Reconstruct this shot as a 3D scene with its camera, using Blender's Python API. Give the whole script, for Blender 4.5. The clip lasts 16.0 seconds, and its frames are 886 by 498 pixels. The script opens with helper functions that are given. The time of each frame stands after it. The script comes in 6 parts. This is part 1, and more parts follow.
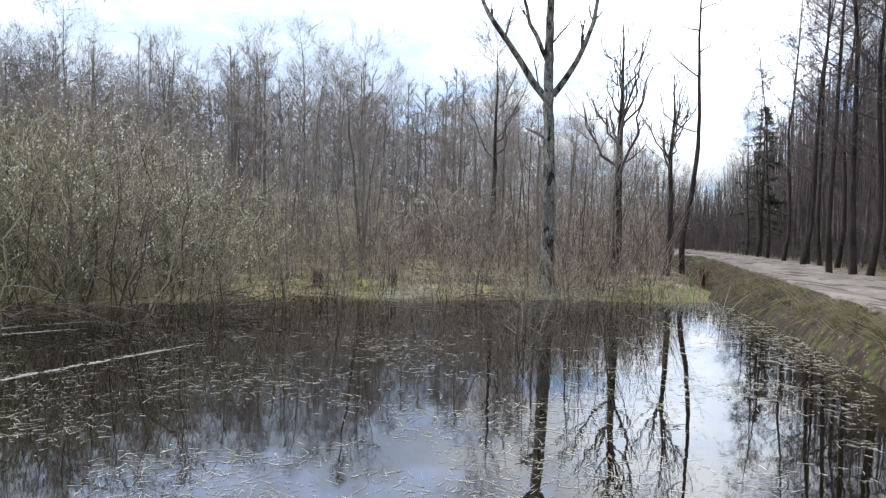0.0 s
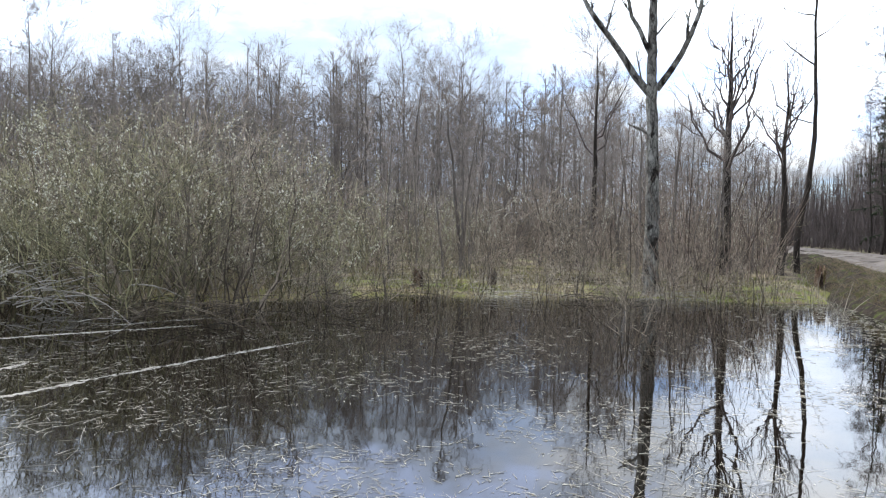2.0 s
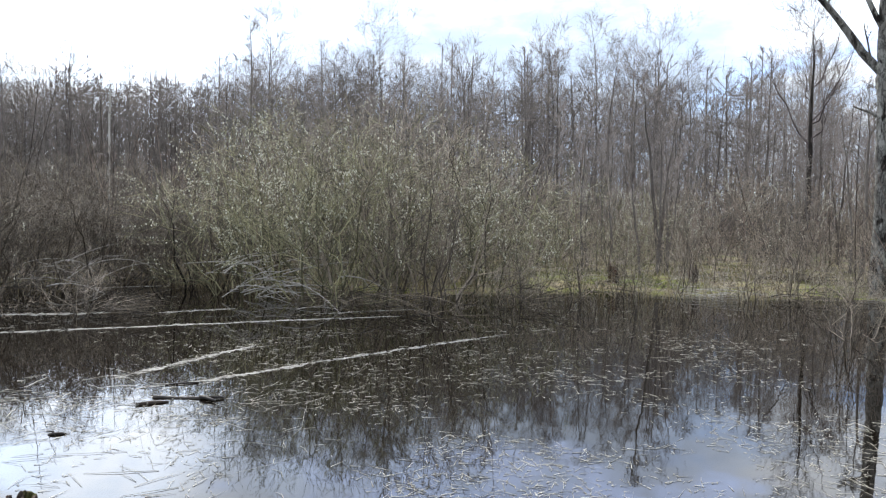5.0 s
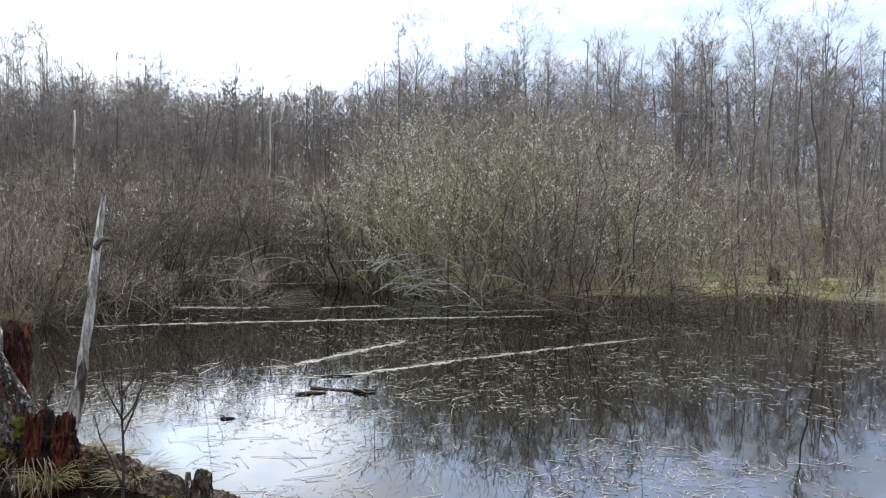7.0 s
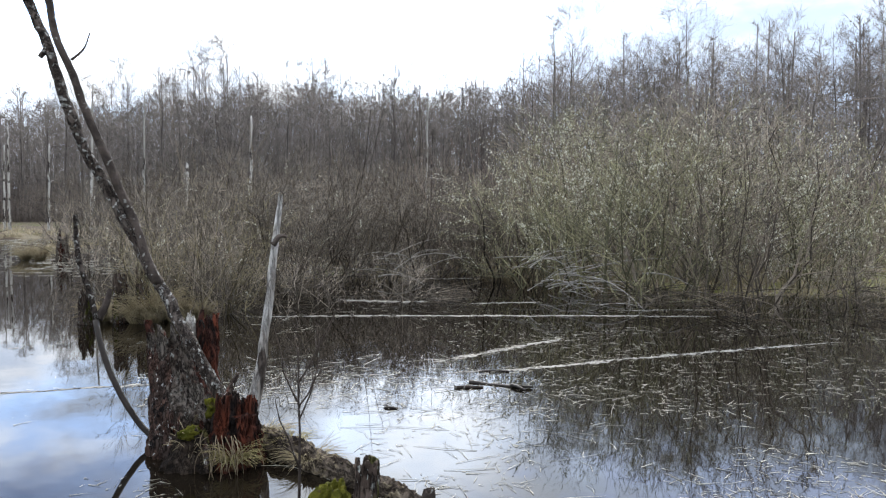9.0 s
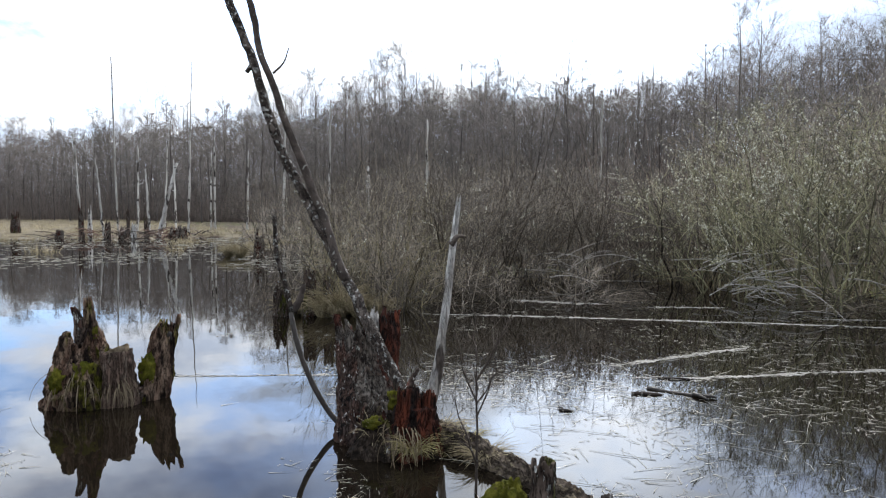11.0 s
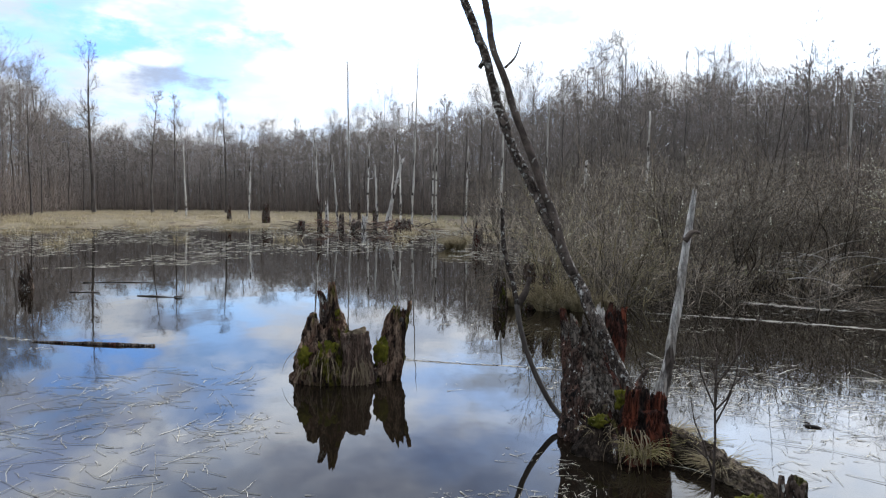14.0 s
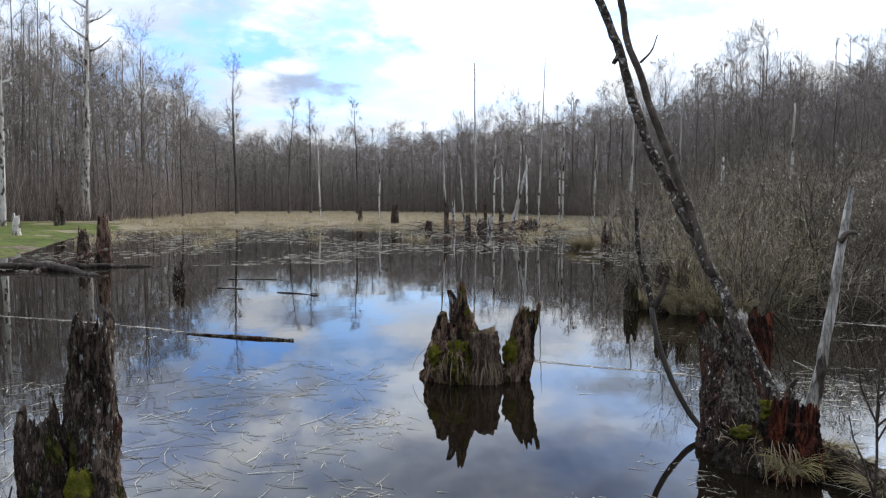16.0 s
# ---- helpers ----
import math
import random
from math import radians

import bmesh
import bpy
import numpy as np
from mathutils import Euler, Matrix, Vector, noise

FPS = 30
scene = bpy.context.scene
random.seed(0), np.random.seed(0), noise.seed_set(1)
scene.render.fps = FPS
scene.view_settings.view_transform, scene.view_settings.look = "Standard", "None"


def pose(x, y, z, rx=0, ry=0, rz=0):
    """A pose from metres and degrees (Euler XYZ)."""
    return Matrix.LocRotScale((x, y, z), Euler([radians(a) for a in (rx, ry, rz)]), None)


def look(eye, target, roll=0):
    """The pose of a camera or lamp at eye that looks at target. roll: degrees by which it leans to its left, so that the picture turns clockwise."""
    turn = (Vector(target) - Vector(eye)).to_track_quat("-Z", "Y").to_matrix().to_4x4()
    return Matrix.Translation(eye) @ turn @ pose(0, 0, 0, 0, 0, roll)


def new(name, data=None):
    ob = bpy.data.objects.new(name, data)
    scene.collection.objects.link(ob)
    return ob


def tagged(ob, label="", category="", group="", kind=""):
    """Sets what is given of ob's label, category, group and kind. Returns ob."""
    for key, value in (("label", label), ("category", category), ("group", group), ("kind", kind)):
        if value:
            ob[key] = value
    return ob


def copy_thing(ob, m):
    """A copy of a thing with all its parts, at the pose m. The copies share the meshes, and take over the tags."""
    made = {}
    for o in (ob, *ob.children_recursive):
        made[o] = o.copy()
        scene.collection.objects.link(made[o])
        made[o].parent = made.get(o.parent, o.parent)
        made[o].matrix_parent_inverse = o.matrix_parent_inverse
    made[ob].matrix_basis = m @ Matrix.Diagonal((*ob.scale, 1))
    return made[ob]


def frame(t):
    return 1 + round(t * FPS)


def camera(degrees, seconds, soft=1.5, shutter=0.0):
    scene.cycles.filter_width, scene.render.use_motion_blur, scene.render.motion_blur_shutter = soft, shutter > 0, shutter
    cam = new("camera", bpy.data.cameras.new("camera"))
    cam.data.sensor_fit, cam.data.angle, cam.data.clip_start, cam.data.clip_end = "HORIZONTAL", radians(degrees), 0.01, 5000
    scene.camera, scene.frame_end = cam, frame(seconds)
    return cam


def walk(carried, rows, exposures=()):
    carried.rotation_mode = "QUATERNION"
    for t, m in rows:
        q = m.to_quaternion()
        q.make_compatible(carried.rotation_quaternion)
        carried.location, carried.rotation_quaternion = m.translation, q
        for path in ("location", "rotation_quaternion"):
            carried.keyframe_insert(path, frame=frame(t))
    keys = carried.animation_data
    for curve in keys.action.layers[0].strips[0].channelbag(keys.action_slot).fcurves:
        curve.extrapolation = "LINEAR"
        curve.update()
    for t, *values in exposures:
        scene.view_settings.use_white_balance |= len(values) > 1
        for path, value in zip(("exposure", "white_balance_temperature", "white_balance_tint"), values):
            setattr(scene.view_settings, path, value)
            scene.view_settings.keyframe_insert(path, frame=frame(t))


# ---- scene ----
cam = camera(62.1, 16.0, 1.2)
PATH = [
    (0.0, pose(0.005, -0.006, 1.641, 88.51, -1.64, 0.84)),
    (0.5, pose(-0.016, -0.007, 1.642, 88.39, -1.78, 2.92)),
    (1.0, pose(-0.021, -0.005, 1.641, 88.32, -1.04, 5.29)),
    (1.5, pose(-0.013, 0.006, 1.651, 88.29, -0.97, 7.03)),
    (2.0, pose(-0.025, -0.004, 1.653, 88.23, -1.19, 8.47)),
    (2.5, pose(-0.047, -0.017, 1.660, 88.22, -1.13, 10.07)),
    (3.0, pose(-0.074, -0.011, 1.661, 88.14, -1.30, 12.64)),
    (3.5, pose(-0.097, -0.015, 1.662, 87.92, -1.32, 15.14)),
    (4.0, pose(-0.117, -0.008, 1.661, 87.73, -1.25, 17.86)),
    (6.5, pose(-0.164, -0.009, 1.648, 87.42, -0.70, 31.20)),
    (7.0, pose(-0.177, -0.011, 1.645, 87.36, -0.64, 34.20)),
    (7.5, pose(-0.178, -0.019, 1.649, 87.23, -0.37, 36.90)),
    (8.0, pose(-0.180, -0.026, 1.653, 87.02, -0.20, 39.63)),
    (8.5, pose(-0.190, -0.033, 1.653, 87.01, -0.21, 42.38)),
    (9.0, pose(-0.199, -0.049, 1.653, 86.95, -0.25, 46.10)),
    (11.5, pose(-0.225, -0.107, 1.656, 86.90, -0.13, 62.57)),
    (12.0, pose(-0.234, -0.131, 1.657, 86.76, -0.18, 66.02)),
    (12.5, pose(-0.238, -0.147, 1.655, 86.46, -0.21, 69.44)),
    (13.0, pose(-0.275, -0.151, 1.645, 86.22, -0.28, 71.96)),
    (13.5, pose(-0.279, -0.163, 1.649, 86.25, -0.35, 74.03)),
    (14.0, pose(-0.292, -0.172, 1.644, 86.42, -0.53, 75.89)),
    (14.5, pose(-0.293, -0.192, 1.642, 86.38, -0.68, 78.15)),
    (15.0, pose(-0.304, -0.200, 1.640, 86.28, -0.55, 81.04)),
    (15.5, pose(-0.310, -0.207, 1.642, 86.27, -0.17, 83.60)),
    (16.0, pose(-0.313, -0.208, 1.641, 86.38, -0.20, 85.62)),
]
walk(cam, PATH, ((0.0, 0.33), (9.0, 0.36), (11.5, 0.06), (12.5, -0.02), (16.0, -0.20)))

# ---- world, sun ----
SUN_AZ, SUN_EL = 46.0, 25.0  # degrees left of +y, and above the horizon


def heading(az, el=0.0):
    """Unit vector at az degrees left of +y and el degrees up."""
    a, e = radians(az), radians(el)
    return Vector((-math.sin(a) * math.cos(e), math.cos(a) * math.cos(e), math.sin(e)))


class Nodes:
    """A short way to write node trees."""

    def __init__(self, tree):
        self.tree = tree
        tree.nodes.clear()

    def add(self, kind, inputs=(), **props):
        node = self.tree.nodes.new(kind)
        for key, value in props.items():
            if key == "operation":
                node.operation = value
            elif key == "blend_type":
                node.blend_type = value
            elif key == "data_type":
                node.data_type = value
            elif key == "sky_type":
                node.sky_type = value
            elif key == "feature":
                node.feature = value
        for key, value in dict(inputs).items():
            self.link(value, node.inputs[key])
        return node

    def link(self, value, socket):
        if isinstance(value, bpy.types.NodeSocket):
            self.tree.links.new(value, socket)
        else:
            socket.default_value = value

    def math(self, operation, a, b=0.0, c=0.0):
        return self.add("ShaderNodeMath", {0: a, 1: b, 2: c}, operation=operation).outputs[0]

    def vec(self, operation, a, b=(0, 0, 0)):
        node = self.add("ShaderNodeVectorMath", {0: a, 1: b}, operation=operation)
        return node.outputs["Value"] if operation in ("DOT_PRODUCT", "LENGTH", "DISTANCE") else node.outputs[0]

    def mix(self, fac, a, b, blend="MIX"):
        node = self.add("ShaderNodeMix", data_type="RGBA", blend_type=blend)
        self.link(fac, node.inputs[0])
        self.link(a, node.inputs[6])
        self.link(b, node.inputs[7])
        return node.outputs[2]

    def noise(self, vector, scale, detail=3.0, rough=0.55):
        return self.add("ShaderNodeTexNoise", {"Vector": vector, "Scale": scale, "Detail": detail, "Roughness": rough}).outputs[0]

    def ramp(self, fac, low, high):
        """0 below low, 1 above high, smooth between."""
        node = self.add("ShaderNodeMapRange", {"Value": fac, "From Min": low, "From Max": high})
        node.interpolation_type = "SMOOTHSTEP"
        return node.outputs[0]


world = bpy.data.worlds.new("sky")
scene.world = world
world.use_nodes = True
w = Nodes(world.node_tree)
ray = w.add("ShaderNodeTexCoord").outputs["Generated"]
sky = w.add("ShaderNodeTexSky", sky_type="NISHITA")
sky.sun_disc = False
sky.sun_elevation = radians(SUN_EL)
sky.sun_rotation = radians(-SUN_AZ)
sky.air_density, sky.dust_density = 1.0, 1.5
clear = w.mix(1.0, sky.outputs[0], (0.165, 0.23, 0.35, 1), "MULTIPLY")
# a layer of spring cloud, seen as a plane overhead
part_xyz = w.add("ShaderNodeSeparateXYZ", {0: ray}).outputs
lift = w.math("MAXIMUM", w.math("ADD", part_xyz[2], 0.16), 0.05)
plane = w.add("ShaderNodeCombineXYZ", {0: w.math("DIVIDE", part_xyz[0], lift), 1: w.math("DIVIDE", part_xyz[1], lift), 2: 0.0}).outputs[0]
puffs = w.noise(w.vec("ADD", plane, (3.1, 7.7, 0.0)), 1.1, 5.0, 0.55)
fine = w.noise(w.vec("ADD", plane, (1.3, 2.2, 5.0)), 3.0, 4.0, 0.6)
# blue openings in the cloud: (azimuth, elevation, cosine of the rim, weight)
gaps = 0.0
for az, el, rim, weight in ((104, 12.5, 0.9935, 0.85), (94, 12.5, 0.9935, 0.7), (25, 21, 0.975, 0.5), (72, 18, 0.985, 0.6), (5, 17, 0.985, 0.35)):
    d = w.vec("DOT_PRODUCT", ray, tuple(heading(az, el)))
    gaps = w.math("MULTIPLY_ADD", w.ramp(d, rim, 1.0), weight, gaps)
cover = w.ramp(w.math("SUBTRACT", w.math("MULTIPLY_ADD", fine, 0.35, puffs), w.math("MULTIPLY", gaps, 0.42)), 0.36, 0.68)
# thin bright cloud, whiter towards the sun and greyer low down
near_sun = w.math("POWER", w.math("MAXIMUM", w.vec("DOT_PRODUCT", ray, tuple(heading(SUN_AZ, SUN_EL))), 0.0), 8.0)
# sky brightness by direction: unseen sky behind the view dimmed to shade near fronts
bright_side = w.ramp(w.vec("DOT_PRODUCT", ray, tuple(heading(70, 25))), -0.3, 0.8)
veil = w.math("MULTIPLY", w.math("MULTIPLY_ADD", bright_side, 0.70, 0.60), w.math("MULTIPLY_ADD", w.ramp(part_xyz[2], 0.11, 0.32), 1.05, 0.78))
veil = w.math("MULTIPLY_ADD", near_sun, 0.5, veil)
# the cloud is thinnest below the sun and over the track
for az, el, rim, weight in ((-18, 14, 0.982, 1.7), (47, 15, 0.985, 1.6), (114, 21, 0.975, 0.7)):
    thin = w.ramp(w.vec("DOT_PRODUCT", ray, tuple(heading(az, el))), rim, 1.0)
    veil = w.math("MULTIPLY_ADD", thin, weight, veil)
    cover = w.math("MAXIMUM", cover, thin)
# and thickest to the sun's right
thick = 0.0
for az in (13, 22, 30):
    thick = w.math("MAXIMUM", w.ramp(w.math("MULTIPLY_ADD", fine, 0.03, w.vec("DOT_PRODUCT", ray, tuple(heading(az, 11)))), 0.975, 1.012), thick)
veil = w.math("MULTIPLY", veil, w.math("MULTIPLY_ADD", thick, -0.38, 1.0))
cover = w.math("MAXIMUM", cover, thick)
# cloud ahead raised again around azimuth 84 to brighten the water's reflection
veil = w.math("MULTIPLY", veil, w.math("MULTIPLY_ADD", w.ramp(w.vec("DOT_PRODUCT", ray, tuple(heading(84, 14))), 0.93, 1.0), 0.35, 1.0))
shade = w.ramp(fine, 0.35, 0.7)
cloud = w.mix(shade, (0.71, 0.81, 0.97, 1), (0.95, 0.99, 1.04, 1))
cloud = w.mix(thick, cloud, (0.74, 0.86, 1.06, 1))
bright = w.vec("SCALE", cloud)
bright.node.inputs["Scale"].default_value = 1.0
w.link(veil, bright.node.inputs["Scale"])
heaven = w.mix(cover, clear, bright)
# single clouds and openings, each an uneven oval in the sky
turn_ = w.math("MULTIPLY", w.math("ARCTAN2", w.math("MULTIPLY", part_xyz[0], -1.0), part_xyz[1]), 57.29578)
rise_ = w.math("MULTIPLY", w.math("ARCSINE", part_xyz[2]), 57.29578)
drawn = w.add("ShaderNodeCombineXYZ", {0: w.math("MULTIPLY", turn_, 0.20), 1: w.math("MULTIPLY", rise_, 0.42), 2: 0.0}).outputs[0]
frayed = w.math("MULTIPLY_ADD", w.noise(drawn, 1.0, 6.0, 0.6), 5.2, -2.75)


def oval(az, el, wide, tall, ragged=1.0, soft=1.3):
    a = w.math("POWER", w.math("ABSOLUTE", w.math("DIVIDE", w.math("SUBTRACT", turn_, az), wide)), 2.0)
    b = w.math("POWER", w.math("ABSOLUTE", w.math("DIVIDE", w.math("SUBTRACT", rise_, el), tall)), 2.0)
    return w.ramp(w.math("SUBTRACT", w.math("MULTIPLY_ADD", frayed, ragged, 1.0), w.math("ADD", a, b)), 0.0, soft)


# ovals above elevation 17 are added out of view to tune the water's reflection
for az, el, wide, tall, weight, colour, ragged in (
        (17, 13.5, 23, 8.5, 0.90, (0.62, 0.76, 0.98), 0.7), (12, 9.0, 4, 1.2, 0.6, (1.2, 1.25, 1.3), 1.0), (24, 11.5, 5, 0.9, 0.5, (1.1, 1.15, 1.2), 1.0), (15, 22, 34, 6.0, 0.9, (1.75, 2.15, 3.2), 0.7),
        (106, 13.5, 18, 5.5, 0.85, (0.84, 0.92, 1.10), 1.0), (108, 18, 13, 5.0, 0.7, (1.1, 1.45, 2.4), 1.0), (84, 10.8, 11, 3.2, 0.9, (1.05, 1.22, 1.55), 0.6), (68, 14.0, 11, 3.5, 0.85, (0.80, 0.88, 1.0), 0.6), (80, 21.5, 24, 7.0, 0.9, (0.45, 0.60, 1.02), 0.2),
        (101.0, 11.8, 4.8, 2.6, 0.95, (0.45, 1.02, 2.3), 1.0), (92, 11.8, 5.0, 1.9, 0.8, (0.55, 1.05, 2.0), 1.0), (110, 8.5, 6, 2.0, 0.6, (0.60, 0.95, 1.6), 1.0),
        (96, 8.6, 4.6, 1.7, 0.9, (0.50, 0.60, 0.82), 1.0), (97.0, 10.0, 2.3, 0.6, 0.9, (1.5, 1.5, 1.5), 1.0), (87, 9.6, 4.0, 1.5, 0.8, (1.7, 1.72, 1.78), 1.0)):
    heaven = w.mix(w.math("MULTIPLY", oval(az, el, wide, tall, ragged), weight), heaven, (*colour, 1))
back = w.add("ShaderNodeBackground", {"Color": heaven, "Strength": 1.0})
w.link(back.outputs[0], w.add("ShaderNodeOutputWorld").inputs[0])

sun = new("sun", bpy.data.lights.new("sun", "SUN"))
sun.data.energy, sun.data.angle, sun.data.color = 2.6, radians(4), (1.0, 0.94, 0.85)
sun.matrix_world = look((0, 0, 60), Vector((0, 0, 60)) - heading(SUN_AZ, SUN_EL))

# ---- materials ----
def surface(name, colours, scale=6.0, rough=0.8, bump=0.3, stretch=(1, 1, 1), spec=0.12, vary=0.25, fleck=None, space="Object", crack=0.0):
    """A dull natural surface: two colours by coarse noise, darkened by grain, with relief. fleck: (colour, scale, low, high)."""
    mat = bpy.data.materials.new(name)
    mat.use_nodes = True
    n = Nodes(mat.node_tree)
    at = n.vec("MULTIPLY", n.add("ShaderNodeTexCoord").outputs[space], stretch)
    coarse = n.ramp(n.noise(at, scale, 3), 0.35, 0.65)
    grain = n.noise(at, scale * 7, 4, 0.65)
    col = n.mix(coarse, (*colours[0], 1), (*colours[1], 1))
    if fleck:
        for colour, fscale, low, high in (fleck if isinstance(fleck[0][0], tuple) else (fleck,)):
            col = n.mix(n.ramp(n.noise(n.vec("ADD", at, (fscale, 2.7, 1.1)), fscale, 3, 0.6), low, high), col, (*colour, 1))
    tone = n.math("MULTIPLY_ADD", grain, 0.9, 0.55)
    if crack:  # dark splits along the fibre
        seam = n.math("ABSOLUTE", n.math("SUBTRACT", n.noise(n.vec("MULTIPLY", at, (1, 1, 0.6)), scale * 2.4, 4, 0.7), 0.5))
        split = n.ramp(seam, 0.0, 0.07)
        tone = n.math("MULTIPLY", tone, n.math("MULTIPLY_ADD", split, crack * 1.25, 1 - crack))
    if vary:
        luck = n.add("ShaderNodeObjectInfo").outputs["Random"]
        tone = n.math("MULTIPLY", tone, n.math("MULTIPLY_ADD", luck, vary * 2, 1 - vary))
    scaled = n.vec("SCALE", col)
    n.link(tone, scaled.node.inputs["Scale"])
    shader = n.add("ShaderNodeBsdfPrincipled", {"Base Color": scaled, "Roughness": rough, "Specular IOR Level": spec})
    if bump:
        relief = n.add("ShaderNodeBump", {"Height": n.math("ADD", n.math("MULTIPLY", split, 0.8) if crack else grain, n.math("MULTIPLY_ADD", coarse, 0.6, grain if crack else 0.0)), "Strength": bump, "Distance": 0.02})
        n.link(relief.outputs[0], shader.inputs["Normal"])
    n.link(shader.outputs[0], n.add("ShaderNodeOutputMaterial").inputs[0])
    return mat


def island(name, dark, light, rough=0.7, spec=0.3, power=1.0):
    """For heaps of small pieces: each one has its own tone."""
    mat = bpy.data.materials.new(name)
    mat.use_nodes = True
    n = Nodes(mat.node_tree)
    luck = n.add("ShaderNodeNewGeometry").outputs["Random Per Island"]
    grain = n.noise(n.add("ShaderNodeTexCoord").outputs["Object"], 30.0, 3)
    share = n.math("POWER", n.math("MULTIPLY_ADD", grain, 0.4, n.math("MULTIPLY", luck, 0.8)), power)
    col = n.mix(share, (*dark, 1), (*light, 1))
    shader = n.add("ShaderNodeBsdfPrincipled", {"Base Color": col, "Roughness": rough, "Specular IOR Level": spec})
    n.link(shader.outputs[0], n.add("ShaderNodeOutputMaterial").inputs[0])
    return mat


def water_surface():
    mat = bpy.data.materials.new("pond_water")
    mat.use_nodes = True
    n = Nodes(mat.node_tree)
    at = n.add("ShaderNodeTexCoord").outputs["Object"]
    murk = n.mix(n.noise(at, 0.35, 4), (0.004, 0.003, 0.002, 1), (0.011, 0.008, 0.005, 1))
    ripple = n.noise(n.vec("MULTIPLY", at, (1.0, 1.4, 1.0)), 2.2, 2, 0.4)
    relief = n.add("ShaderNodeBump", {"Height": ripple, "Strength": 0.05, "Distance": 0.02})
    shader = n.add("ShaderNodeBsdfPrincipled", {"Base Color": murk, "Roughness": 0.02, "IOR": 1.38, "Normal": relief.outputs[0]})
    n.link(shader.outputs[0], n.add("ShaderNodeOutputMaterial").inputs[0])
    return mat


WATER = water_surface()
LITTER = surface("leaf_litter", ((0.09, 0.066, 0.046), (0.18, 0.14, 0.10)), 1.6, 0.9, 0.8, fleck=(((0.30, 0.25, 0.19), 9.0, 0.60, 0.68), ((0.12, 0.14, 0.035), 1.3, 0.52, 0.62), ((0.045, 0.033, 0.025), 3.0, 0.56, 0.64)), vary=0)
MOSS = surface("mossy_ground", ((0.18, 0.185, 0.045), (0.32, 0.255, 0.15)), 1.3, 0.95, 0.5, fleck=(((0.20, 0.15, 0.10), 2.4, 0.50, 0.60), ((0.30, 0.27, 0.22), 11.0, 0.60, 0.68)), vary=0)
MEADOW = surface("dry_meadow", ((0.24, 0.195, 0.13), (0.17, 0.14, 0.09)), 0.35, 0.95, 0.5, fleck=((0.11, 0.08, 0.055), 0.8, 0.52, 0.66), vary=0)
GREENBANK = surface("green_moss_bank", ((0.135, 0.17, 0.03), (0.22, 0.22, 0.06)), 0.5, 0.95, 0.8, fleck=(((0.20, 0.15, 0.095), 2.6, 0.50, 0.58), ((0.07, 0.05, 0.035), 5.0, 0.58, 0.66), ((0.32, 0.28, 0.22), 12.0, 0.61, 0.68)), vary=0)
GREENFEN = surface("green_fen_moss", ((0.06, 0.09, 0.014), (0.105, 0.12, 0.026)), 0.6, 0.95, 0.8, fleck=(((0.10, 0.075, 0.045), 2.0, 0.56, 0.64), ((0.04, 0.03, 0.02), 4.0, 0.58, 0.66)), vary=0)
MUD = surface("pond_mud", ((0.05, 0.038, 0.025), (0.09, 0.07, 0.05)), 1.2, 0.8, 0.3, vary=0)
SAND = surface("sandy_track", ((0.16, 0.135, 0.117), (0.235, 0.205, 0.178)), 1.3, 0.95, 0.5, (1, 0.22, 1), fleck=(((0.085, 0.068, 0.055), 2.2, 0.53, 0.62), ((0.08, 0.065, 0.05), 5.0, 0.62, 0.68)), vary=0)
BARK = surface("alder_bark", ((0.095, 0.081, 0.074), (0.17, 0.152, 0.138)), 3.0, 0.9, 0.5, (1, 1, 0.35), fleck=((0.26, 0.26, 0.23), 5.0, 0.62, 0.72))
TWIG = surface("alder_twigs", ((0.155, 0.134, 0.122), (0.275, 0.243, 0.219)), 1.0, 0.8, 0.0)
# darkened copies of the alder twigs and bark, with shade put into the colour
SHADETWIG = surface("shaded_alder_twigs", ((0.06, 0.05, 0.047), (0.12, 0.10, 0.095)), 1.0, 0.85, 0.0)
SHADEBARK = surface("shaded_roadside_bark", ((0.02, 0.016, 0.014), (0.045, 0.038, 0.033)), 4.0, 0.9, 0.8, (1, 1, 0.3))
BIRCH = surface("birch_bark", ((0.60, 0.58, 0.54), (0.33, 0.305, 0.27)), 1.2, 0.7, 0.3, (1, 1, 0.4), fleck=((0.06, 0.05, 0.045), 5.0, 0.53, 0.60))
WILLOW = island("willow_stems", (0.024, 0.017, 0.011), (0.53, 0.445, 0.315), 0.7, power=2.2)
WILLOW_ISLE = island("island_willow_shoots", (0.022, 0.017, 0.009), (0.36, 0.30, 0.16), 0.7, power=2.0)
WILLOW_GREY = island("grey_willow_stems", (0.023, 0.017, 0.012), (0.48, 0.40, 0.31), 0.7, power=2.2)
WILLOW_OLIVE = island("olive_willow_stems", (0.03, 0.027, 0.013), (0.54, 0.505, 0.295), 0.7, power=2.2)
OSIER = island("brushwood", (0.017, 0.012, 0.009), (0.355, 0.27, 0.22), 0.8, power=2.0)
GREYTWIG = surface("dead_grey_twigs", ((0.36, 0.335, 0.30), (0.52, 0.49, 0.445)), 3.0, 0.8, 0.2)
CATKIN = island("willow_catkins", (0.38, 0.365, 0.25), (0.76, 0.74, 0.63), 0.8)
STRAW = island("bleached_straw", (0.18, 0.165, 0.12), (0.66, 0.62, 0.52), 0.6)
FROTH = surface("pollen_froth", ((0.17, 0.16, 0.14), (0.31, 0.295, 0.26)), 5.0, 0.8, 0.3, fleck=((0.07, 0.06, 0.05), 22.0, 0.50, 0.62), vary=0.1)
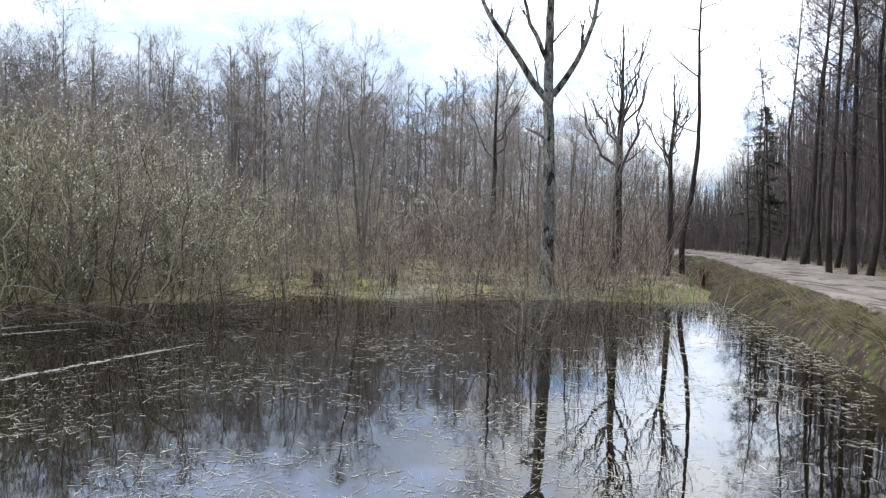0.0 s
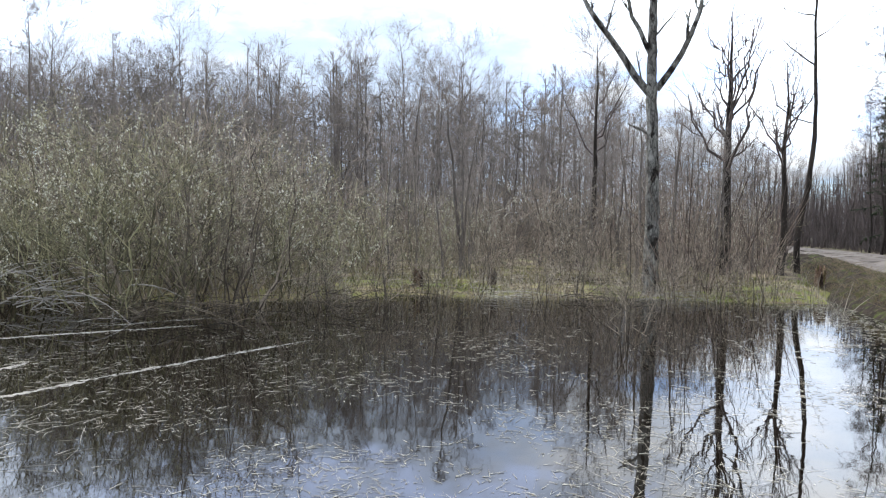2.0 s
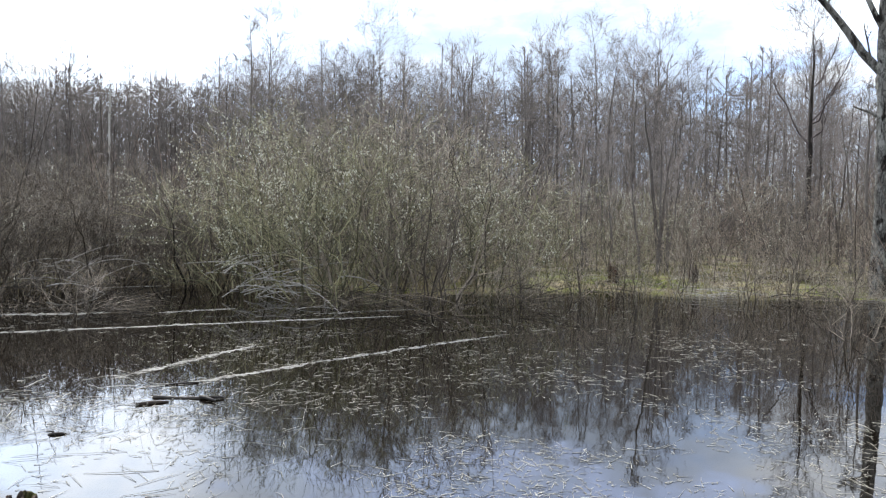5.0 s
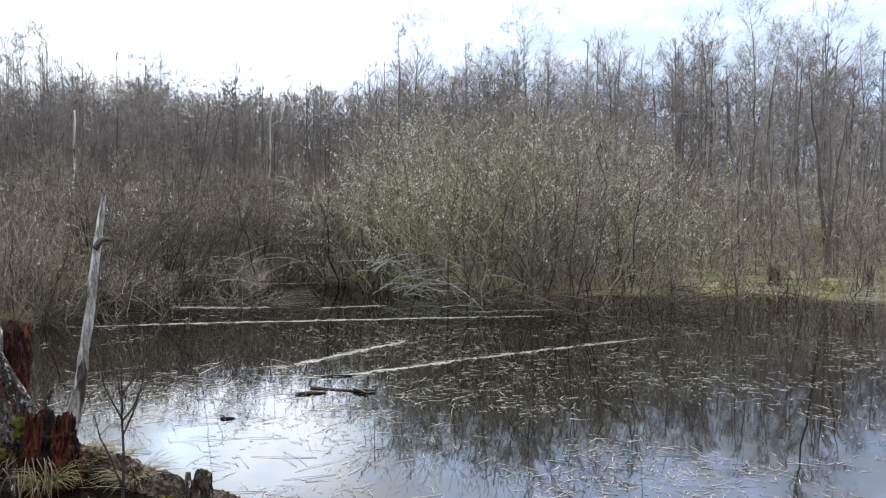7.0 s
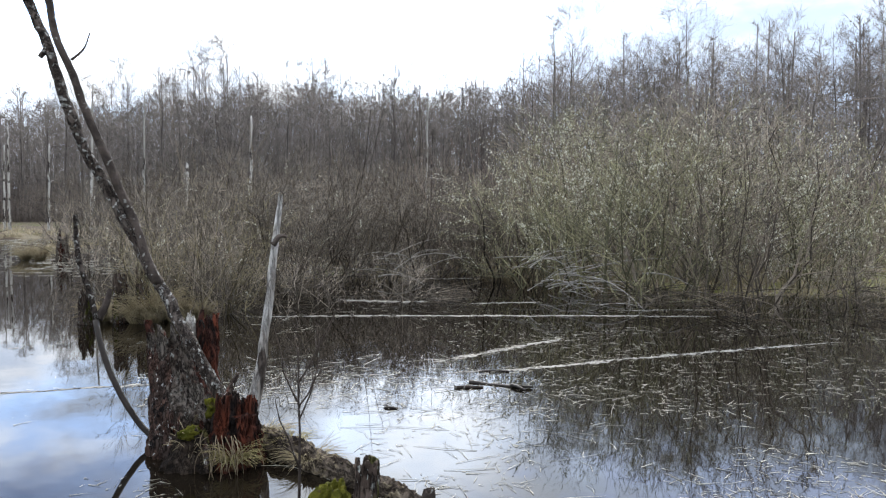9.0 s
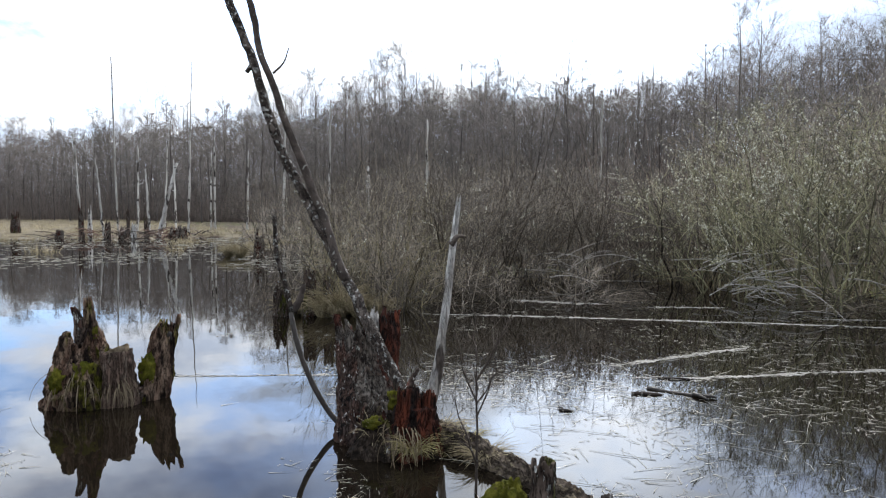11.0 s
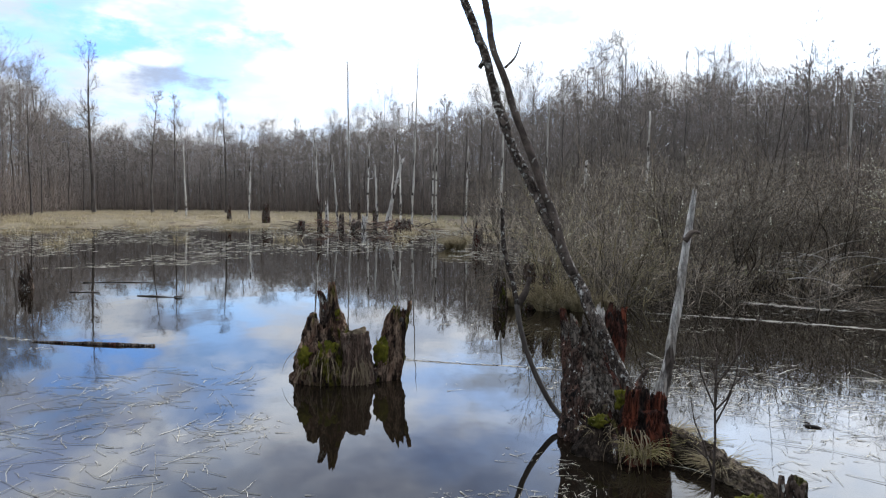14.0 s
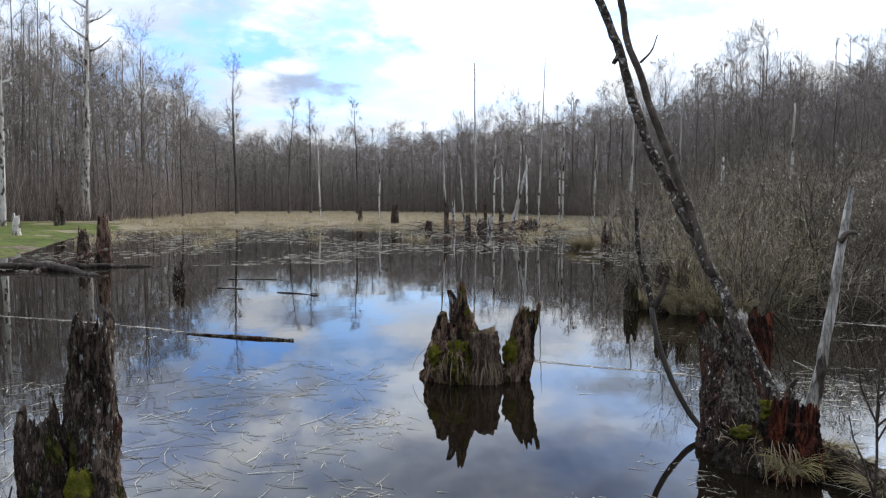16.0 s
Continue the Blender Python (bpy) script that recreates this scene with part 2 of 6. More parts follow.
GRASS = island("dry_grass", (0.15, 0.115, 0.06), (0.40, 0.33, 0.20), 0.8)
GREEN = island("fresh_grass", (0.07, 0.08, 0.02), (0.17, 0.165, 0.055), 0.8)
NEEDLES = surface("spruce_needles", ((0.025, 0.04, 0.022), (0.05, 0.07, 0.035)), 2.0, 0.8, 0.0)
ROT = surface("rotten_bark", ((0.06, 0.043, 0.034), (0.15, 0.112, 0.09)), 9.0, 0.9, 1.0, (1, 1, 0.4), fleck=(((0.085, 0.032, 0.022), 6.0, 0.56, 0.66), ((0.38, 0.38, 0.35), 40.0, 0.605, 0.64), ((0.07, 0.072, 0.014), 6.1, 0.60, 0.68)), crack=0.65)
MOSSY = surface("mossy_rotten_wood", ((0.14, 0.08, 0.055), (0.27, 0.19, 0.135)), 12.0, 0.95, 1.0, (1, 1, 0.25), fleck=(((0.11, 0.105, 0.016), 4.5, 0.52, 0.62), ((0.028, 0.018, 0.014), 11.0, 0.50, 0.60)), crack=0.65)
REDROT = surface("red_rotten_wood", ((0.13, 0.036, 0.019), (0.05, 0.021, 0.015)), 11.0, 0.9, 1.0, (1, 1, 0.2), fleck=((0.016, 0.011, 0.009), 9.0, 0.47, 0.58), crack=0.65)
GREYROT = surface("lichen_grey_bark", ((0.20, 0.172, 0.146), (0.09, 0.068, 0.054)), 9.0, 0.9, 1.0, (1, 1, 0.4), fleck=(((0.08, 0.03, 0.021), 5.5, 0.52, 0.60), ((0.30, 0.30, 0.27), 36.0, 0.61, 0.66), ((0.028, 0.02, 0.016), 13.0, 0.55, 0.63)), crack=0.65)
PALE = surface("bleached_dead_wood", ((0.88, 0.85, 0.80), (0.46, 0.41, 0.36)), 12.0, 0.8, 0.9, (1, 1, 0.2), fleck=((0.13, 0.105, 0.088), 7.0, 0.57, 0.63), crack=0.35)
DARKWET = surface("wet_dark_wood", ((0.018, 0.014, 0.011), (0.04, 0.032, 0.026)), 6.0, 0.6, 0.5, (1, 1, 0.4), spec=0.3)
STEM = surface("lichen_stem_bark", ((0.06, 0.046, 0.038), (0.14, 0.115, 0.098)), 9.0, 0.9, 1.0, fleck=((0.42, 0.41, 0.38), 26.0, 0.55, 0.61), crack=0.65)
DARKROT = surface("dark_rotten_wood", ((0.022, 0.016, 0.012), (0.055, 0.041, 0.031)), 13.0, 0.95, 1.0, (1, 1, 0.6), fleck=(((0.10, 0.085, 0.03), 7.0, 0.57, 0.66), ((0.10, 0.08, 0.06), 24.0, 0.62, 0.68)), crack=0.65)
FIBRE = surface("fibrous_brown_wood", ((0.17, 0.115, 0.088), (0.09, 0.062, 0.048)), 16.0, 0.95, 1.0, (1, 1, 0.12), fleck=((0.20, 0.155, 0.12), 26.0, 0.56, 0.66), crack=0.65)
CUT = surface("sawn_wood", ((0.21, 0.165, 0.11), (0.13, 0.10, 0.07)), 14.0, 0.9, 0.5)
STALK = island("dead_stalks", (0.06, 0.045, 0.033), (0.52, 0.46, 0.37), 0.8)
UNDER = island("dark_undergrowth", (0.05, 0.037, 0.03), (0.26, 0.215, 0.185), 0.9)
# darkened copy of the willow stems: backlight shade put into the colour
WILLOW_SHADE = island("shaded_willow_stems", (0.016, 0.012, 0.008), (0.26, 0.21, 0.153), 0.7, power=2.2)

# ---- shape tools ----
def part(name, mesh, mat, parent=None, label=""):
    """Links a mesh as one object, under a thing where one is given."""
    ob = new(name, mesh)
    if mat is not None:
        mesh.materials.append(mat)
    if parent is not None:
        ob.parent = parent
    return tagged(ob, label)


def raw_mesh(name, verts, faces, smooth=True):
    """A mesh from numpy arrays: verts (n, 3), faces a list of (k, m) index arrays."""
    mesh = bpy.data.meshes.new(name)
    verts = np.asarray(verts, np.float32)
    loops = np.concatenate([np.asarray(f, np.int32).ravel() for f in faces])
    sizes = np.concatenate([np.full(len(f), f.shape[1], np.int32) for f in faces])
    mesh.vertices.add(len(verts))
    mesh.vertices.foreach_set("co", verts.ravel())
    mesh.loops.add(len(loops))
    mesh.loops.foreach_set("vertex_index", loops)
    mesh.polygons.add(len(sizes))
    mesh.polygons.foreach_set("loop_start", np.concatenate([[0], np.cumsum(sizes)[:-1]]).astype(np.int32))
    mesh.polygons.foreach_set("use_smooth", np.full(len(sizes), smooth))
    mesh.update(calc_edges=True)
    return mesh


def unit(v):
    return v / np.maximum(np.linalg.norm(v, axis=-1, keepdims=True), 1e-9)


class Tubes:
    """Collects tapering stems, and makes one mesh of them."""

    def __init__(self):
        self.runs = {}

    def add(self, points, radii, sides=3):
        points, radii = np.asarray(points, float), np.asarray(radii, float)
        if points.ndim == 2:
            points, radii = points[None], radii[None]
        self.runs.setdefault((points.shape[1], sides), []).append((points, radii))

    def arrays(self):
        verts, quads, tris, start = [], [], [], 0
        for (n, sides), runs in self.runs.items():
            p = np.concatenate([r[0] for r in runs])
            r = np.concatenate([np.broadcast_to(r[1], r[0].shape[:2]) for r in runs])
            t = unit(np.gradient(p, axis=1))
            way = unit(p[:, -1] - p[:, 0])
            ref = np.where(np.abs(way[:, 2:3]) > 0.7, (1.0, 0.13, 0.0), (0.05, 0.1, 1.0))[:, None]
            u = unit(np.cross(t, np.broadcast_to(ref, t.shape)))
            v = np.cross(t, u)
            a = np.arange(sides) * 2 * np.pi / sides
            ring = p[:, :, None] + r[:, :, None, None] * (np.cos(a)[:, None] * u[:, :, None] + np.sin(a)[:, None] * v[:, :, None])
            verts.append(ring.reshape(-1, 3))
            k = len(p)
            if n == 2:  # a pointed twig
                verts[-1] = np.concatenate([ring[:, 0], p[:, 1:]], 1).reshape(-1, 3)
                base = start + (np.arange(k) * (sides + 1))[:, None]
                i, j = np.arange(sides), (np.arange(sides) + 1) % sides
                tris.append(np.stack([base + i, base + j, base + sides + 0 * i], -1).reshape(-1, 3))
                start += k * (sides + 1)
                continue
            base = start + (np.arange(k) * n * sides)[:, None, None] + (np.arange(n - 1) * sides)[None, :, None]
            i, j = np.arange(sides), (np.arange(sides) + 1) % sides
            quads.append(np.stack([base + i, base + j, base + sides + j, base + sides + i], -1).reshape(-1, 4))
            start += k * n * sides
        return np.concatenate(verts), [np.concatenate(f) for f in (quads, tris) if f]

    def mesh(self, name):
        verts, faces = self.arrays()
        return raw_mesh(name, verts, faces)


def bezier(a, b, c, n):
    """n points on the curve from a over b to c; arrays of curves work too."""
    t = np.linspace(0, 1, n)[:, None]
    a, b, c = (np.asarray(q, float)[..., None, :] for q in (a, b, c))
    return (1 - t) ** 2 * a + 2 * t * (1 - t) * b + t ** 2 * c


def shoots(rng, tubes, runs, radii, count, length, n, sides, taper, up=0.3, low=0.3, along=0.3, thin=0.5, top=0.6, full=None):
    """Side shoots on every stem of runs (k, m, 3): returns their points and radii. top: how much shorter they are at the tip; full: the height at which a rounded crown is widest."""
    k, m = runs.shape[:2]
    f = low + (1 - low) * rng.random((k, count)) ** (0.85 if full is None else 0.72)
    g = f * (m - 1.001)
    i = g.astype(int)
    w_ = (g - i)[..., None]
    rows = np.arange(k)[:, None]
    a = runs[rows, i] * (1 - w_) + runs[rows, i + 1] * w_
    r = (radii[rows, i] * (1 - w_[..., 0]) + radii[rows, i + 1] * w_[..., 0]) * thin
    way = unit(runs[rows, i + 1] - runs[rows, i])
    side = rng.normal(size=a.shape)
    side = unit(side - (side * way).sum(-1, keepdims=True) * way)
    out = unit(side + way * along * (0.5 + rng.random((k, count, 1))) + np.array((0, 0, up)))
    size = (length * (0.5 + 0.8 * rng.random((k, count))) * (1.1 - top * f if full is None else np.where(f < full, 0.45 + 0.55 * (f - low) / (full - low), 0.22 + 0.78 * np.sqrt(np.clip((1 - f) / (1 - full), 0, 1)))))[..., None]
    bend = unit(out + np.array((0, 0, up * 1.5)) + rng.normal(size=a.shape) * 0.3)
    p = bezier(a, a + out * size * 0.5, a + out * size * 0.5 + bend * size * 0.5, n).reshape(-1, n, 3)
    if n > 3:
        p[:, 1:-1] += rng.normal(size=p[:, 1:-1].shape) * length * 0.015
    rr = (r[..., None] * np.linspace(1, taper, n)).reshape(-1, n)
    tubes.add(p, rr, sides)
    return p, rr


def thing(name, label, category, group="", at=(0, 0, 0), turn=0.0):
    ob = tagged(new(name), label, category, group)
    ob.matrix_basis = pose(*at, 0, 0, turn)
    ob.empty_display_size = 0.2
    return ob


def spot(az, d, z=0.0):
    """The place d metres off at az degrees left of +y."""
    p = heading(az) * d
    return p.x, p.y, z


def wander(points, n, seed, amount):
    """A smooth path of n points through the given ones, with small crooks."""
    q = np.asarray(points, float)
    s = np.concatenate([[0], np.cumsum(np.linalg.norm(np.diff(q, axis=0), axis=1))])
    t = np.linspace(0, s[-1], n)
    m = np.gradient(q, s, axis=0)
    i = np.clip(np.searchsorted(s, t, side="right") - 1, 0, len(s) - 2)
    h = (s[i + 1] - s[i])[:, None]
    u = ((t - s[i])[:, None]) / h
    p = (2 * u ** 3 - 3 * u ** 2 + 1) * q[i] + (u ** 3 - 2 * u ** 2 + u) * h * m[i] + (3 * u ** 2 - 2 * u ** 3) * q[i + 1] + (u ** 3 - u ** 2) * h * m[i + 1]
    crook = np.array([noise.noise_vector((a * 3.1, seed * 1.7, 0.3)) for a in t])
    return p + crook * amount


def limb_mesh(name, points, r0, r1, seed=1, sides=10, n=18, crook=0.02, rough=0.12):
    """A round limb with knots, closed at both ends."""
    p = wander(points, n, seed, crook)
    f = np.linspace(0, 1, n)
    tubes = Tubes()
    r = r0 + (r1 - r0) * f
    tubes.add(p, r, sides)
    verts, faces = tubes.arrays()
    ring = verts.reshape(n, sides, 3)
    c = p[:, None]
    bump = np.array([[1 + rough * noise.noise((a * 1.3 + seed, b * 0.9, seed)) + rough * 0.7 * noise.noise((a * 3.1, b * 2.1 + seed, 4.0)) for b in range(sides)] for a in range(n)])
    ring = c + (ring - c) * bump[:, :, None]
    verts = np.concatenate([ring.reshape(-1, 3), p[:1], p[-1:]])
    i, j = np.arange(sides), (np.arange(sides) + 1) % sides
    k = n * sides
    caps = np.concatenate([np.stack([j, i, np.full(sides, k)], 1), np.stack([k - sides + i, k - sides + j, np.full(sides, k + 1)], 1)])
    return raw_mesh(name, verts, [faces[0], caps])


def snag_mesh(name, points, radii, seed, jag=0.3, flute=0.22, sides=30, rings=20, grain=0.0, hollow=0.35, teeth=2.2):
    """A rotten broken stem: fluted, splintered at the top, hollow inside."""
    p = wander(points, rings, seed, 0.015)
    f = np.linspace(0, 1, rings)
    r = np.interp(f, np.linspace(0, 1, len(radii)), radii)
    a = np.arange(sides) * 2 * np.pi / sides
    ca, sa = np.cos(a), np.sin(a)
    height = np.linalg.norm(p[-1] - p[0])
    drop = np.array([max(0.0, 0.5 + 0.9 * noise.noise((x * teeth, y * teeth, seed))) + 0.35 * abs(noise.noise((x * 6, y * 6, seed + 3.0))) for x, y in zip(ca, sa)])
    drop = jag * np.clip(drop, 0, 1.15)
    verts = []
    for k in range(rings):
        ff = f[k] * (1 - drop)  # how far up the stem this angle reaches
        g = np.clip(ff * (rings - 1), 0, rings - 1.001)
        i = g.astype(int)
        w_ = (g - i)[:, None]
        c = p[i] * (1 - w_) + p[i + 1] * w_
        rr = r[i] * (1 - w_[:, 0]) + r[i + 1] * w_[:, 0]
        rel = np.array([1 + flute * noise.noise((x * 1.6, y * 1.6, h * 1.1 + seed)) + flute * 0.6 * noise.noise((x * 4.5, y * 4.5, h * 2.4 + seed)) + flute * 0.35 * noise.noise((x * 9, y * 9, h * 9 + seed))
                        for x, y, h in zip(ca, sa, ff * height * 3)])
        if grain:  # fibres that run up the wood, flaked across
            rel += grain * np.array([noise.noise((x * 14, y * 14, h * 2.2 + seed)) + 0.8 * noise.noise((x * 26, y * 26, h * 6.0 - seed)) + 0.5 * abs(noise.noise((x * 5, y * 5, h * 7.0 + 2 * seed))) for x, y, h in zip(ca, sa, ff * height * 3)])
        verts.append(c + (rr * rel)[:, None] * np.stack([ca, sa, 0 * ca], 1))
    outer = np.array(verts)
    rim = outer[-1]
    mid = p[-1] - (p[-1] - p[0]) * jag * 0.55
    inner1 = rim + (mid - rim) * np.array((0.28, 0.28, 0.05))
    inner2 = mid + (rim - mid) * np.array((0.6, 0.6, 0.15)) - (p[-1] - p[0]) * hollow * 0.5
    floor_ = p[0] + (p[-1] - p[0]) * max(0.1, 1 - jag - hollow)
    rows = np.concatenate([outer, inner1[None], inner2[None]]).reshape(-1, 3)
    n = rings + 2
    i = np.arange(n * sides).reshape(n, sides)
    j = np.roll(i, -1, 1)
    quads = np.stack([i[:-1], j[:-1], j[1:], i[1:]], -1).reshape(-1, 4)
    tip = np.stack([i[-1], j[-1], np.full(sides, n * sides)], 1)
    return raw_mesh(name, np.concatenate([rows, floor_[None]]), [quads, tip])


def tuft_mesh(name, seed, blades, radius, length, droop=0.5, thick=0.004, foot=0.3):
    """A tussock of thin arching blades."""
    rng = np.random.default_rng(seed)
    tubes = Tubes()
    a = rng.random(blades) * 2 * np.pi
    o = radius * np.sqrt(rng.random(blades))
    base = np.stack([np.cos(a) * o * foot, np.sin(a) * o * foot, np.full(blades, -0.03)], 1)
    ln = length * (0.5 + 0.6 * rng.random(blades))
    tip = base + np.stack([np.cos(a) * (o + ln * 0.5 * droop), np.sin(a) * (o + ln * 0.5 * droop), ln * (1 - droop * rng.random(blades))], 1)
    midp = base + np.stack([np.cos(a) * o * 0.4, np.sin(a) * o * 0.4, ln * 0.85], 1)
    tubes.add(bezier(base, midp, tip, 4), thick * np.linspace(1, 0.25, 4)[None], 3)
    return tubes.mesh(name)

# ---- ground, water, track ----
SHORE = np.array([(0.6, 1.1), (3.2, 2.2), (4.3, 5.0), (4.85, 7.0), (5.35, 9.1), (5.8, 11.1), (6.4, 13.8), (6.8, 18.0), (5.4, 18.2), (1.4, 18.1), (-1.3, 17.2), (-4.4, 16.6), (-6.5, 14.0), (-10.0, 14.2),
                  (-14.2, 14.2), (-15.4, 12.0), (-15.2, 9.0), (-17.5, 9.0), (-26.0, 11.0), (-35.0, 13.5), (-44.0, 13.5), (-44.0, 8.5), (-46.0, 5.0), (-50.0, 2.0), (-50.0, -7.0),
                  (-46.0, -15.5), (-36.0, -14.5), (-23.0, -11.2), (-16.0, -10.5), (-10.0, -9.5), (-6.0, -8.0), (-2.6, -3.2), (-0.6, -0.2)])


def shore_distance(x, y):
    """Metres from the water's edge, negative over the water."""
    p = np.stack([x, y], -1)
    best, inside = np.full(x.shape, 1e9), np.zeros(x.shape, bool)
    for a, b in zip(SHORE, np.roll(SHORE, -1, 0)):
        s = np.clip(((p - a) @ (b - a)) / ((b - a) @ (b - a)), 0, 1)
        best = np.minimum(best, np.linalg.norm(p - a - s[..., None] * (b - a), axis=-1))
        cross = (a[1] > y) != (b[1] > y)
        inside ^= cross & (x < (b[0] - a[0]) * (y - a[1]) / (b[1] - a[1] + 1e-12) + a[0])
    return np.where(inside, -best, best)


def track_edge(y):
    """x of the track's edge on the pond's side."""
    return 3.42 + 0.248 * y


def bank_foot(y):
    """x of the foot of the track's bank."""
    return np.interp(y, (-12, 1.0, 2.2, 5.0, 7.0, 9.1, 11.1, 13.8, 18.0, 21.4, 30, 62), (-1.2, 2.6, 3.3, 4.25, 4.8, 5.3, 5.75, 6.3, 6.8, 7.15, 9.3, 17.2))


def bank_height(x, y):
    """Height of the bank's slope above the water."""
    a, b = bank_foot(y) - 0.3, track_edge(y) + 0.25
    u = np.clip((x - a) / (b - a), 0, 1)
    return -0.12 + 0.74 * np.sin(u * np.pi / 2) ** 0.8 + np.sin(u * np.pi) * (0.16 * lumps(x, y, 0.9, 12.0) + 0.12 * lumps(x, y, 0.33, 14.0))


def lumps(x, y, size, seed):
    return np.array([noise.noise((a / size, b / size, seed)) for a, b in zip(x.ravel(), y.ravel())]).reshape(x.shape)


def ground_height(x, y):
    d = shore_distance(x, y)
    h = np.where(d < 0, np.maximum(d * 0.35, -0.6), 0.22 * (1 - np.exp(-d / 1.2)))
    h = h + np.where(d > -1, (0.10 * lumps(x, y, 1.3, 3.0) + 0.12 * lumps(x, y, 4.0, 8.0)) * np.clip((d + 0.4) / 2, 0, 1), 0)
    lift = np.clip((x - track_edge(y) - 0.2) / 0.8, 0, 1)
    h = np.where(d > -0.3, h * (1 - lift) + 0.56 * lift, h)
    h = np.where((x > bank_foot(y)) & (lift < 0.05) & (y > -12) & (y < 62), -0.25, h)
    far = np.clip((np.hypot(x, y) - 130) / 2500, 0, 1)
    return h * (1 - far)


def grid_lines(lo, hi, step, far):
    inner = np.arange(lo, hi + step / 2, step)
    out = np.cumsum(step * 1.35 ** np.arange(1, 40))
    return np.concatenate([(lo - out[out < far])[::-1], inner, hi + out[out < far]])


def build_ground():
    gx, gy = np.meshgrid(grid_lines(-56, 18, 0.6, 3000), grid_lines(-16, 34, 0.6, 3000))
    z = ground_height(gx, gy)
    n, m = gx.shape
    i = np.arange(n * m).reshape(n, m)
    quads = np.stack([i[:-1, :-1], i[:-1, 1:], i[1:, 1:], i[1:, :-1]], -1).reshape(-1, 4)
    mesh = raw_mesh("ground", np.stack([gx, gy, z], -1).reshape(-1, 3), [quads])
    for mat in (LITTER, MOSS, MEADOW, MUD, GREENBANK, GREENFEN):
        mesh.materials.append(mat)
    cx = ((gx[:-1, :-1] + gx[1:, 1:]) / 2).ravel()
    cy = ((gy[:-1, :-1] + gy[1:, 1:]) / 2).ravel()
    d = shore_distance(cx, cy)
    wob = lumps(cx, cy, 2.5, 5.0)
    kind = np.zeros(len(cx), int)
    kind[(d > 0) & (d < 11 + 6 * wob) & (cy > 14) & (cx > -9) & (cx < 7) & (wob > -0.22)] = 1
    kind[(cx < -30) & (cy < 3) & (cx > -110)] = 2
    kind[(cx < -40) & (cy < 12) & (cx > -110)] = 2
    kind[(d > 0) & (cx < -14) & (cy < -9) & (cx > -50) & (cy > -26) & (cy < 0.35 * cx) & (wob > -0.3)] = 5
    kind[(d > 0) & (cx > 3) & (cx < track_edge(cy) - 0.1) & (cy < 30) & (wob > 0.05)] = 1
    kind[(d > 0) & (cx > 1.2) & (cx < 6.2) & (cy > 17.4) & (cy < 20.6) & (wob > -0.25)] = 4
    kind[(d > 0) & (cx > -6.5) & (cx < -1.5) & (cy > 17.6) & (cy < 22) & (wob > 0.05)] = 4
    kind[d < -0.1] = 3
    mesh.polygons.foreach_set("material_index", kind.astype(np.int32))
    tagged(new("ground", mesh), "swampy forest floor with litter, moss and dry meadow", "ground", kind="structure")


def build_water():
    xs, ys = np.linspace(-56, 9, 14), np.linspace(-16, 21, 10)
    gx, gy = np.meshgrid(xs, ys)
    i = np.arange(gx.size).reshape(gx.shape)
    quads = np.stack([i[:-1, :-1], i[:-1, 1:], i[1:, 1:], i[1:, :-1]], -1).reshape(-1, 4)
    mesh = raw_mesh("water", np.stack([gx, gy, gx * 0], -1).reshape(-1, 3), [quads])
    tagged(part("water", mesh, WATER), "still dark pond water mirroring sky and trees", "water", kind="structure")


def build_track():
    """The sandy track on its low bank, with two wheel ruts."""
    y = np.concatenate([np.arange(-16, 66, 0.5)])
    u = np.linspace(0, 1, 15)
    yy, uu = np.meshgrid(y, u, indexing="ij")
    edge = 0.10 * lumps(yy, uu * 0, 1.1, 2.0)
    width = 3.9
    x = track_edge(yy) - 0.02 * np.clip(yy - 34, 0, 200) ** 1.6 + uu * width + edge * np.where(uu < 0.1, 1, np.where(uu > 0.9, -1, 0))
    z = 0.64 + 0.05 * np.sin(uu * np.pi) - 0.07 * np.exp(-((uu - 0.27) / 0.07) ** 2) - 0.07 * np.exp(-((uu - 0.72) / 0.07) ** 2) + 0.03 * lumps(yy, uu * width, 0.8, 4.0)
    z = np.where((uu < 0.02) | (uu > 0.98), 0.5, z)
    n, m = x.shape
    i = np.arange(n * m).reshape(n, m)
    quads = np.stack([i[:-1, :-1], i[:-1, 1:], i[1:, 1:], i[1:, :-1]], -1).reshape(-1, 4)
    tagged(part("road", raw_mesh("road", np.stack([x, yy, z], -1).reshape(-1, 3), [quads]), SAND), "pale sandy forest track with wheel ruts", "track", kind="structure")


def build_bank():
    """The overgrown slope between the pond and the track."""
    yy, uu = np.meshgrid(np.arange(-12, 62, 0.16), np.linspace(0, 1, 18), indexing="ij")
    x = bank_foot(yy) - 0.3 + uu * (track_edge(yy) + 0.25 - bank_foot(yy) + 0.3)
    n, m = x.shape
    i = np.arange(n * m).reshape(n, m)
    quads = np.stack([i[:-1, :-1], i[:-1, 1:], i[1:, 1:], i[1:, :-1]], -1).reshape(-1, 4)
    mesh = raw_mesh("bank", np.stack([x, yy, bank_height(x, yy)], -1).reshape(-1, 3), [quads])
    tagged(part("bank", mesh, BANK), "litter-strewn mossy bank below the track", "bank", kind="structure")


BANK = surface("bank_litter", ((0.022, 0.016, 0.012), (0.05, 0.037, 0.028)), 3.5, 0.95, 0.8, fleck=(((0.06, 0.068, 0.018), 4.5, 0.52, 0.62), ((0.20, 0.16, 0.12), 16.0, 0.62, 0.68)), vary=0)
build_bank()
build_ground()
build_water()
build_track()

